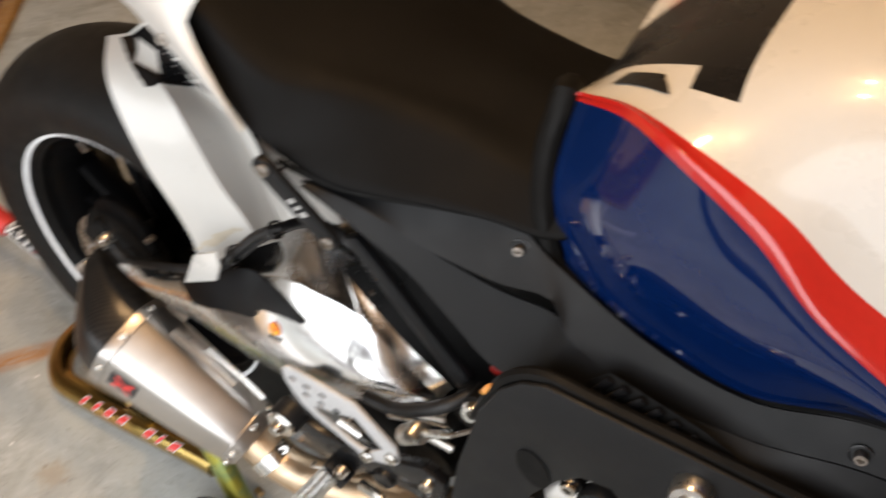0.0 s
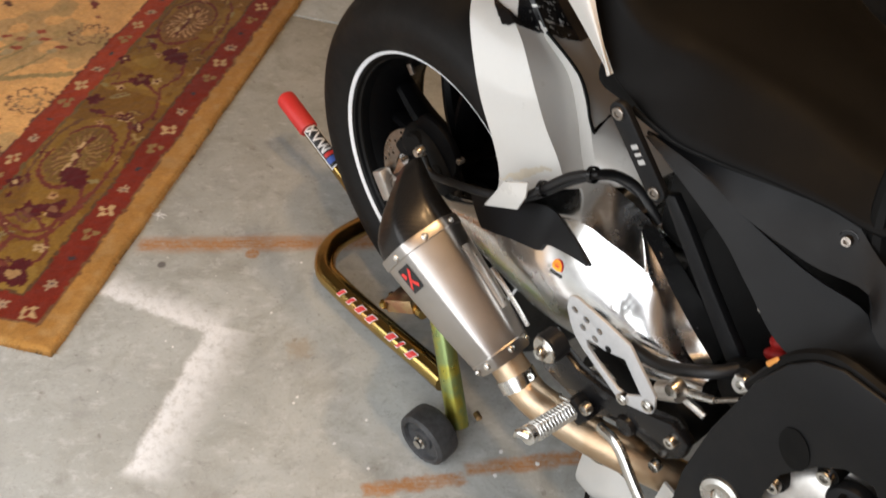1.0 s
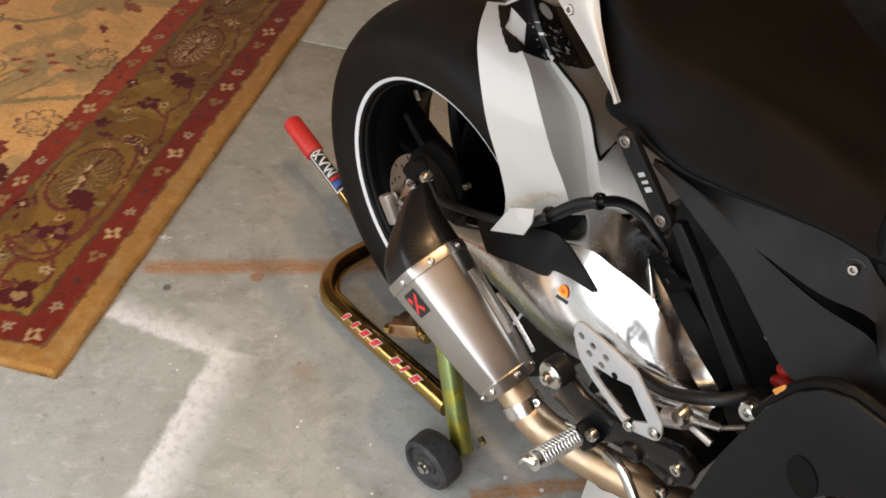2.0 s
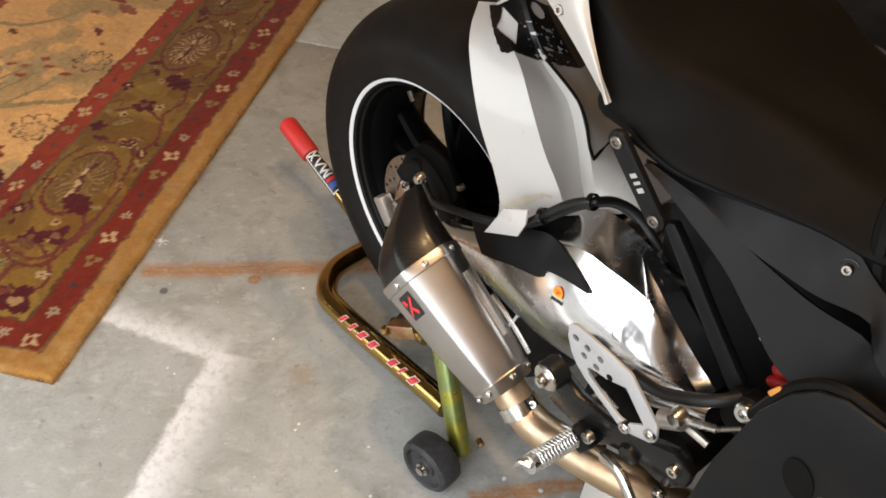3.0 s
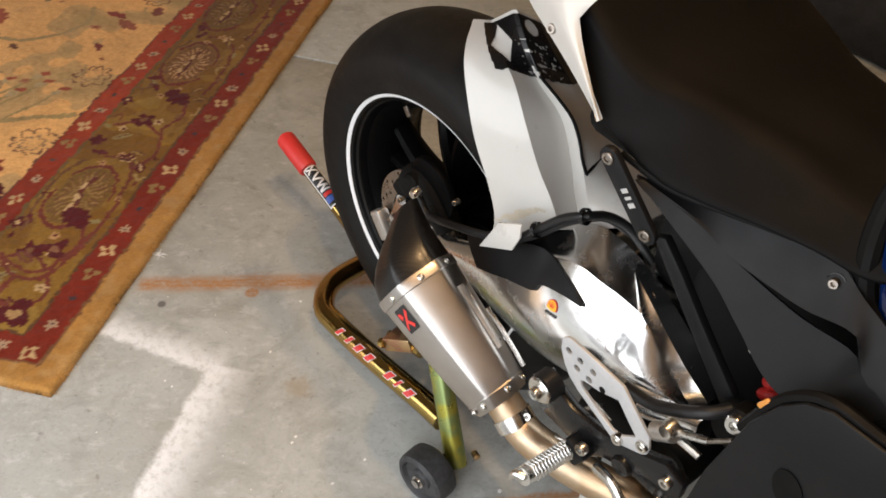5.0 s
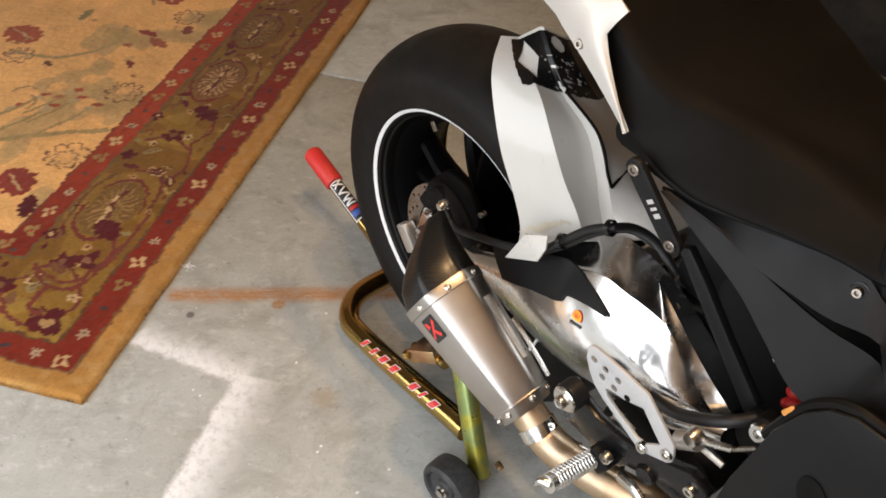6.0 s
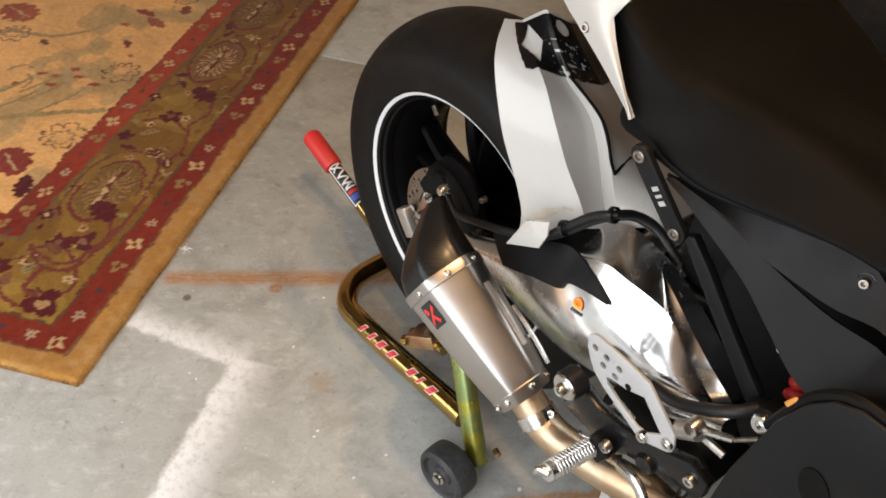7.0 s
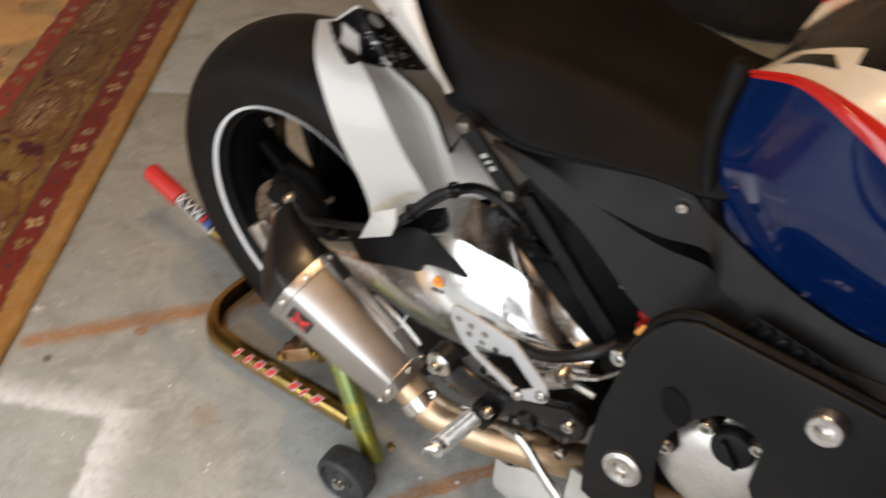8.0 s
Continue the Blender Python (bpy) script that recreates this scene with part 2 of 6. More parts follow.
def concrete():
    m = Nodes("garage_concrete", 0.7)
    geo = m.tree.nodes.new("ShaderNodeNewGeometry").outputs["Position"]
    flat = m.node("VectorMath", [(0, geo), (1, (1, 1, 0))], operation="MULTIPLY")
    big, mid, fine = m.noise(2.2, 4, 0.55, flat), m.noise(11, 5, 0.6, flat), m.noise(130, 4, 0.6, flat)
    tone = m.mix(m.ramp(big, 0.35, 0.68), (0.385, 0.402, 0.385), (0.48, 0.507, 0.497))
    tone = m.mix(m.ramp(m.noise(7, 6, 0.68, flat, 0.8), 0.46, 0.70, 0.0, 0.60), tone, (0.268, 0.270, 0.240))
    tone = m.mix(m.ramp(fine, 0.52, 0.72, 0.0, 0.28), tone, (0.26, 0.24, 0.21))
    tone = m.mix(m.ramp(m.noise(48, 3, 0.5, flat), 0.66, 0.74, 0.0, 0.5), tone, (0.17, 0.155, 0.13))
    # cool smears drawn out along the machine's length
    (x0, y0), (x1, y1) = RUST_A
    long = math.hypot(x1 - x0, y1 - y0)
    run = m.node("VectorMath", [(0, flat), (1, ((x1 - x0) / long, (y1 - y0) / long, 0))], out=1, operation="DOT_PRODUCT")
    side = m.node("VectorMath", [(0, flat), (1, ((y0 - y1) / long, (x1 - x0) / long, 0))], out=1, operation="DOT_PRODUCT")
    drawn = m.node("CombineXYZ", [(0, m.math("MULTIPLY", run, 0.85)), (1, m.math("MULTIPLY", side, 1.30))])
    streaks = m.node("CombineXYZ", [(0, m.math("MULTIPLY", run, 0.30)), (1, m.math("MULTIPLY", side, 3.0))])
    tone = m.mix(m.ramp(m.noise(13, 6, 0.7, drawn, 0.6), 0.50, 0.70, 0.0, 0.42), tone, (0.26, 0.26, 0.255))
    tone = m.mix(m.ramp(m.noise(30, 6, 0.75, drawn, 0.3), 0.50, 0.70, 0.0, 0.55), tone, (0.58, 0.60, 0.595))
    tone = m.mix(m.ramp(m.noise(70, 6, 0.78, drawn, 0.5), 0.55, 0.70, 0.0, 0.42), tone, (0.20, 0.20, 0.19))
    tone = m.mix(m.ramp(m.noise(24, 7, 0.8, flat, 0.4), 0.56, 0.68, 0.0, 0.40), tone, (0.24, 0.235, 0.22))
    # pale powdery angle, rust runs and drips, an oil drop
    chalk = m.math("MAXIMUM", powder(m, flat, *CHALK_A, CHALK_IN, 0.0, 0.012, 0.070, 0.026, 34), powder(m, flat, *CHALK_B, CHALK_IN, 0.0, 0.018, 0.105, 0.030, 30))
    tone = m.mix(m.math("MULTIPLY", chalk, m.ramp(m.noise(60, 5, 0.7, flat), 0.25, 0.60, 0.40, 1.0)), tone, (0.80, 0.825, 0.85))
    rust = m.math("MAXIMUM", stroke(m, flat, *RUST_A, 0.008, 0.030, 0.016, 12), stroke(m, flat, *RUST_B, 0.012, 0.012, 0.03, 34))
    rust = m.math("MAXIMUM", rust, stroke(m, flat, *RUST_C, 0.010, 0.014, 0.03, 24))
    rust = m.math("MAXIMUM", rust, m.math("MULTIPLY", spot(m, flat, *RUST_DOT, 0.010, 0.008, 0.01), 1.0))
    tone = m.mix(m.math("MULTIPLY", rust, m.ramp(m.math("ADD", m.math("MULTIPLY", m.noise(40, 6, 0.8, streaks), 0.6), m.math("MULTIPLY", m.noise(110, 4, 0.7, flat), 0.4)), 0.36, 0.58, 0.30, 0.95)), tone, (0.40, 0.185, 0.06))
    tone = m.mix(m.math("MULTIPLY", spot(m, flat, *OIL_SPOT, 0.010, 0.026, 0.05, 60), 0.45), tone, (0.31, 0.22, 0.12))
    tone = m.mix(m.math("MULTIPLY", spot(m, flat, *DARK_SPOT, 0.005, 0.006, 0.008), 0.8), tone, (0.09, 0.08, 0.08))
    m.put("Base Color", tone)
    m.put("Roughness", m.ramp(mid, 0.3, 0.7, 0.48, 0.72))
    m.bump(m.math("ADD", m.math("MULTIPLY", fine, 0.6), mid), 0.16, 0.003)
    return m.mat


CHALK_A = ((-0.441, -0.538), (-0.224, -0.42),)
CHALK_B = ((-0.233, -0.41), (-0.049, -0.661),)
CHALK_IN = ((-0.201, -0.534),)[0]
RUST_A = ((-0.511, -0.414), (-0.22, -0.014),)
RUST_B = ((0.222, -0.386), (0.305, -0.246),)
RUST_C = ((0.3, -0.226), (0.407, -0.047),)
RUST_DOT = ((-0.357, -0.252),)
OIL_SPOT = ((-0.09, -0.309),)
DARK_SPOT = ((-0.439, -0.414),)
M["concrete"] = concrete()
M["joint"] = plain("joint_dirt", (0.018, 0.015, 0.013), 0.9, vary=0.4)
M["wall"] = plain("painted_plasterboard", (0.34, 0.29, 0.23), 0.75, vary=0.06, grain=60, bump=0.1)
M["ceiling"] = plain("ceiling_plasterboard", (0.22, 0.18, 0.14), 0.85, vary=0.05, grain=60, bump=0.1)
M["drive"] = plain("driveway_concrete", (0.55, 0.54, 0.52), 0.8, vary=0.2, grain=30, bump=0.1)
M["enamel"] = plain("white_enamel", (0.75, 0.74, 0.70), 0.35, vary=0.04)


# ---------------------------------------------------------------- shaping
def curve_through(points, count):
    """count points on a smooth line through the given ones, evenly by length."""
    p = [Vector(q) for q in points]
    if len(p) == 2:
        return [p[0].lerp(p[1], i / (count - 1)) for i in range(count)]
    ends = [2 * p[0] - p[1], *p, 2 * p[-1] - p[-2]]
    dense = []
    for k in range(len(p) - 1):
        a, b, c, d = ends[k:k + 4]
        for i in range(16):
            t = i / 16
            dense.append(0.5 * (2 * b + (c - a) * t + (2 * a - 5 * b + 4 * c - d) * t * t + (3 * b - a - 3 * c + d) * t ** 3))
    dense.append(p[-1])
    ways = [0.0]
    for a, b in zip(dense, dense[1:]):
        ways.append(ways[-1] + (b - a).length)
    out, k = [], 0
    for i in range(count):
        w = ways[-1] * i / (count - 1)
        while k < len(dense) - 2 and ways[k + 1] < w:
            k += 1
        step = ways[k + 1] - ways[k]
        out.append(dense[k].lerp(dense[k + 1], 0 if step < 1e-9 else min(1, (w - ways[k]) / step)))
    return out


def spline_at(p, n, sub):
    """sub points per span through p, passing each at a known index."""
    p = [Vector(q) for q in p]
    ends = [2 * p[0] - p[1], *p, 2 * p[-1] - p[-2]]
    out = []
    for k in range(len(p) - 1):
        a, b, c, d = ends[k:k + 4]
        for i in range(sub):
            t = i / sub
            out.append(0.5 * (2 * b + (c - a) * t + (2 * a - 5 * b + 4 * c - d) * t * t + (3 * b - a - 3 * c + d) * t ** 3))
    out.append(p[-1])
    return out


def net(rails, nu=24, sub=5, straight=False):
    """A grid of points over rails that run along a surface: nu along each, sub steps from rail to rail."""
    rails = [curve_through(r, nu) for r in rails]
    grid = []
    for i in range(nu):
        across = [r[i] for r in rails]
        if straight:
            row = []
            for a, b in zip(across, across[1:]):
                row += [a.lerp(b, k / sub) for k in range(sub)]
            row.append(across[-1])
        else:
            row = spline_at(across, 0, sub)
        grid.append(row)
    return grid


def loft(rails, along=8, sub=8, straight=()):
    """A grid over rails with matching stations: spans named in straight run flat from rail to rail."""
    rails = [spline_at(r, 0, along) for r in rails]
    grid = []
    for across in zip(*rails):
        bowed, row = spline_at(across, 0, sub), []
        for k, (a, b) in enumerate(zip(across, across[1:])):
            row += [a.lerp(b, i / sub) for i in range(sub)] if k in straight else bowed[k * sub:(k + 1) * sub]
        grid.append(row + [across[-1]])
    return grid


def relaxed(grid, first, times):
    """The grid with its columns from first on drawn smooth; its outer rows and column first hold their ends."""
    g = np.array([[tuple(v) for v in row] for row in grid])
    for _ in range(times):
        g[1:-1, first + 1:-1] = 0.5 * g[1:-1, first + 1:-1] + 0.125 * (g[:-2, first + 1:-1] + g[2:, first + 1:-1] + g[1:-1, first:-2] + g[1:-1, first + 2:])
    return [[Vector(v) for v in row] for row in g]


def skin(grid, thick=0.0, closed=False):
    """A mesh over a grid, given a thickness away from its outer side."""
    bm = bmesh.new()
    rows = [[bm.verts.new(v) for v in row] for row in grid]
    for r, s in zip(rows, rows[1:]):
        for a, b, c, d in zip(r, r[1:], s[1:], s):
            try:
                bm.faces.new((a, b, c, d))
            except ValueError:
                pass
        if closed:
            bm.faces.new((r[-1], r[0], s[0], s[-1]))
    bmesh.ops.remove_doubles(bm, verts=bm.verts, dist=1e-5)
    bmesh.ops.recalc_face_normals(bm, faces=bm.faces)
    if thick:
        mid = sum((v.co for v in bm.verts), Vector()) / len(bm.verts)
        out = sum((f.normal * f.calc_area() for f in bm.faces), Vector())
        if out.dot(Vector((0, -1, 0.4))) < 0:
            bmesh.ops.reverse_faces(bm, faces=bm.faces)
        bmesh.ops.solidify(bm, geom=bm.faces[:], thickness=thick)
    return bm


def tube(points, radius, count=24, sides=12, ends=None, flat=1.0, smooth=True):
    """A round bar along a line; radius may run from one end to the other."""
    line = curve_through(points, count) if smooth else [Vector(p) for p in points]
    bm, rings = bmesh.new(), []
    side = None
    for i, p in enumerate(line):
        way = (line[min(i + 1, len(line) - 1)] - line[max(i - 1, 0)]).normalized()
        if side is None:
            side = way.orthogonal().normalized() if abs(way.z) > 0.95 else way.cross(Vector((0, 0, 1))).normalized()
        side = (side - way * side.dot(way)).normalized()
        up = side.cross(way)
        t = i / (len(line) - 1)
        r = radius if ends is None else radius + (ends - radius) * t
        rings.append([bm.verts.new(p + (side * math.cos(a) * flat + up * math.sin(a)) * r) for a in (2 * math.pi * k / sides for k in range(sides))])
    for r, s in zip(rings, rings[1:]):
        for k in range(sides):
            bm.faces.new((r[k], r[(k + 1) % sides], s[(k + 1) % sides], s[k]))
    bm.faces.new(rings[0][::-1]), bm.faces.new(rings[-1])
    bmesh.ops.recalc_face_normals(bm, faces=bm.faces)
    return bm


def towards(place, way, turn=0.0):
    """A pose whose z axis points along way."""
    return Matrix.Translation(place) @ Vector(way).to_track_quat("Z", "Y").to_matrix().to_4x4() @ Matrix.Rotation(radians(turn), 4, "Z")


def lathe(profile, pose_m, sides=32, squash=1.0):
    """A turned shape: profile of (radius, height) round the z axis of pose_m."""
    bm, rings = bmesh.new(), []
    for r, h in profile:
        if r < 1e-6:
            rings.append([bm.verts.new((0, 0, h))])
        else:
            rings.append([bm.verts.new((r * math.cos(a), r * math.sin(a) * squash, h)) for a in (2 * math.pi * k / sides for k in range(sides))])
    for r, s in zip(rings, rings[1:]):
        for k in range(sides):
            j = (k + 1) % sides
            if len(r) == 1 and len(s) > 1:
                bm.faces.new((r[0], s[k], s[j]))
            elif len(s) == 1 and len(r) > 1:
                bm.faces.new((r[k], r[j], s[0]))
            elif len(r) > 1:
                bm.faces.new((r[k], r[j], s[j], s[k]))
    for ring, flip in ((rings[0], True), (rings[-1], False)):
        if len(ring) > 1 and profile[0] != profile[-1]:
            bm.faces.new(ring[::-1] if flip else ring)
    bmesh.ops.recalc_face_normals(bm, faces=bm.faces)
    bm.transform(pose_m)
    return bm


def slab(outline, thick, place, holes=(), bevel=0.0):
    """A flat plate: an outline of (u, v) with holes, thick along w; place turns (u, v, w) into the world."""
    bm = bmesh.new()
    edges = []
    for loop in (outline, *holes):
        vs = [bm.verts.new((u, v, 0)) for u, v in loop]
        edges += [bm.edges.new((a, b)) for a, b in zip(vs, vs[1:] + vs[:1])]
    bmesh.ops.triangle_fill(bm, use_beauty=True, use_dissolve=False, edges=edges)
    made = bmesh.ops.extrude_face_region(bm, geom=bm.faces[:])
    bmesh.ops.translate(bm, verts=[g for g in made["geom"] if isinstance(g, bmesh.types.BMVert)], vec=(0, 0, thick))
    bmesh.ops.recalc_face_normals(bm, faces=bm.faces)
    if bevel:
        sharp = [e for e in bm.edges if len(e.link_faces) == 2 and e.calc_face_angle(0) > 0.9]
        bmesh.ops.bevel(bm, geom=sharp, offset=bevel, segments=2, profile=0.5, affect="EDGES")
    for v in bm.verts:
        v.co = place(v.co)
    bmesh.ops.recalc_face_normals(bm, faces=bm.faces)
    return bm


def side_place(y):
    """Turns (x, z, outwards) of a plate on the right of the machine into the world; y may be a function of x and z."""
    def put(c):
        base = y(c.x, c.y) if callable(y) else y
        return Vector((c.x, base - c.z, c.y))
    return put


def xz(points):
    return [(p[0], p[2]) for p in points]


def ring(u, v, ru, rv, n=16, turn=0.0):
    c, s = math.cos(turn), math.sin(turn)
    return [(u + ru * math.cos(a) * c - rv * math.sin(a) * s, v + ru * math.cos(a) * s + rv * math.sin(a) * c) for a in (2 * math.pi * k / n for k in range(n))]


def block(size, pose_m, bevel=0.0, taper=1.0, segments=2):
    bm = bmesh.new()
    bmesh.ops.create_cube(bm, size=1.0)
    for v in bm.verts:
        k = taper if v.co.z > 0 else 1.0
        v.co = Vector((v.co.x * size[0] * k, v.co.y * size[1] * k, v.co.z * size[2]))
    if bevel:
        bmesh.ops.bevel(bm, geom=bm.edges[:], offset=bevel, segments=segments, profile=0.5, affect="EDGES")
    bm.transform(pose_m)
    return bm


def merged(*bms):
    out = bmesh.new()
    for b in bms:
        me = bpy.data.meshes.new("tmp")
        b.to_mesh(me)
        b.free()
        out.from_mesh(me)
        bpy.data.meshes.remove(me)
    return out


def part(name, bm, material, parent=None, label="", sharp=35):
    """One mesh object out of bm, under its thing or part."""
    me = bpy.data.meshes.new(name)
    bm.to_mesh(me)
    bm.free()
    me.materials.append(M[material])
    me.shade_smooth()
    me.set_sharp_from_angle(angle=radians(sharp))
    ob = new(name, me)
    if parent is not None:
        ob.parent = parent
        ob.matrix_parent_inverse = parent.matrix_world.inverted()
    return tagged(ob, label)


def thing(name, place, label, category, group=""):
    ob = new(name)
    ob.empty_display_size = 0.1
    ob.location = place
    ob.matrix_world = Matrix.Translation(place)
    bpy.context.view_layer.update()
    return tagged(ob, label, category, group)


def screw(parent, place, way, r=0.008, name="bolt", label="", material="steel", depth=0.006, sink=True):
    """A socket-head screw with a chamfered rim and a hexagonal recess."""
    profile = [(r, -0.004), (r, depth * 0.75), (r * 0.88, depth), (r * 0.52, depth), (r * 0.45, depth * 0.35), (0, depth * 0.35)]
    return part(name, lathe(profile, towards(place, way), 18), material, parent, label)


# ---------------------------------------------------------------- the garage
def build_garage():
    """Concrete slabs with open joints, walls with thickness, the open door, ceiling and the drive outside."""
    fl = tagged(new("floor"), "bare grey concrete garage floor in slabs, stained with rust", "floor", kind="structure")
    base = block((2 * HALF_A, 2 * HALF_B, 0.1), Matrix.Translation(garage(0, 0, -0.062)) @ Matrix.Rotation(GROT, 4, "Z"))
    part("joint_bed", base, "joint", fl, "dark dirt in the slab joints")
    ja = (Vector(JOINT_ALONG) - GC).dot(GE2)        # the joint that runs along the door wall
    jb = (Vector(JOINT_ACROSS) - GC).dot(GE1)       # the joint that runs towards the door
    gap = 0.0045
    for a0, a1, b0, b1 in ((-HALF_A, jb - gap, -HALF_B, ja - gap), (jb + gap, HALF_A, -HALF_B, ja - gap),
                           (-HALF_A, jb - gap, ja + gap, HALF_B), (jb + gap, HALF_A, ja + gap, HALF_B)):
        m = Matrix.Translation(garage((a0 + a1) / 2, (b0 + b1) / 2, -0.03)) @ Matrix.Rotation(GROT, 4, "Z")
        part("concrete_slab", block((a1 - a0, abs(b1 - b0), 0.06), m, 0.0022), "concrete", fl)

    turn = Matrix.Rotation(GROT, 4, "Z")
    t = 0.15
    for name, a, b, wa, wb, z0, z1 in (
            ("wall_back", 0, -HALF_B - t / 2, 2 * HALF_A + 2 * t, t, -0.1, ROOM_H),
            ("wall_left", -HALF_A - t / 2, 0, t, 2 * HALF_B, -0.1, ROOM_H),
            ("wall_right", HALF_A + t / 2, 0, t, 2 * HALF_B, -0.1, ROOM_H),
            ("wall_door_pier_1", (DOOR_A - DOOR_W / 2 - HALF_A - t) / 2, HALF_B + t / 2, DOOR_A - DOOR_W / 2 + HALF_A + t, t, -0.1, ROOM_H),
            ("wall_door_pier_2", (HALF_A + t + DOOR_A + DOOR_W / 2) / 2, HALF_B + t / 2, HALF_A + t - DOOR_A - DOOR_W / 2, t, -0.1, ROOM_H),
            ("wall_door_lintel", DOOR_A, HALF_B + t / 2, DOOR_W, t, DOOR_H, ROOM_H)):
        w = block((wa, wb, z1 - z0), Matrix.Translation(garage(a, b, (z0 + z1) / 2)) @ turn)
        tagged(part(name, w, "wall"), "plain beige painted garage wall", "wall", kind="structure")
    c = block((2 * HALF_A + 2 * t, 2 * HALF_B + 2 * t, 0.12), Matrix.Translation(garage(0, 0, ROOM_H + 0.06)) @ turn)
    tagged(part("ceiling", c, "ceiling"), "plain beige painted garage ceiling", "ceiling", kind="structure")
    g = block((240, 240, 0.1), Matrix.Translation(garage(0, HALF_B + 0.16 + 120, -0.07)) @ turn)
    tagged(part("ground", g, "drive"), "pale concrete driveway outside the open garage door", "ground", kind="structure")


JOINT_ALONG = (-1.06, 0.356, 0)
JOINT_ACROSS = (0.437, -0.073, 0)
build_garage()


def build_bulbs():
    lamp = thing("ceiling_lamp", (0.37, -0.06, ROOM_H), "white ceiling lamp holder with two warm glowing bulbs", "lamp")
    part("rose", lathe([(0.0, 0.0), (0.09, 0.0), (0.09, -0.02), (0.06, -0.04), (0.0, -0.04)], Matrix.Translation((0.37, -0.06, ROOM_H))), "enamel", lamp)
    part("crossbar", tube([BULBS[0][:2] + (ROOM_H - 0.05,), BULBS[1][:2] + (ROOM_H - 0.05,)], 0.02, 4), "enamel", lamp)
    for x, y, z in BULBS:
        part("bulb_holder", lathe([(0.0, 0.30), (0.025, 0.30), (0.028, 0.07), (0.02, 0.05), (0, 0.05)], Matrix.Translation((x, y, z))), "enamel", lamp)
        g = [(0.0, -0.035), (0.02, -0.03), (0.03, -0.01), (0.028, 0.015), (0.016, 0.04), (0.014, 0.055), (0, 0.055)]
        b = part("bulb", lathe(g, Matrix.Translation((x, y, z))), "bulb", lamp)
        b.visible_shadow = False


build_bulbs()


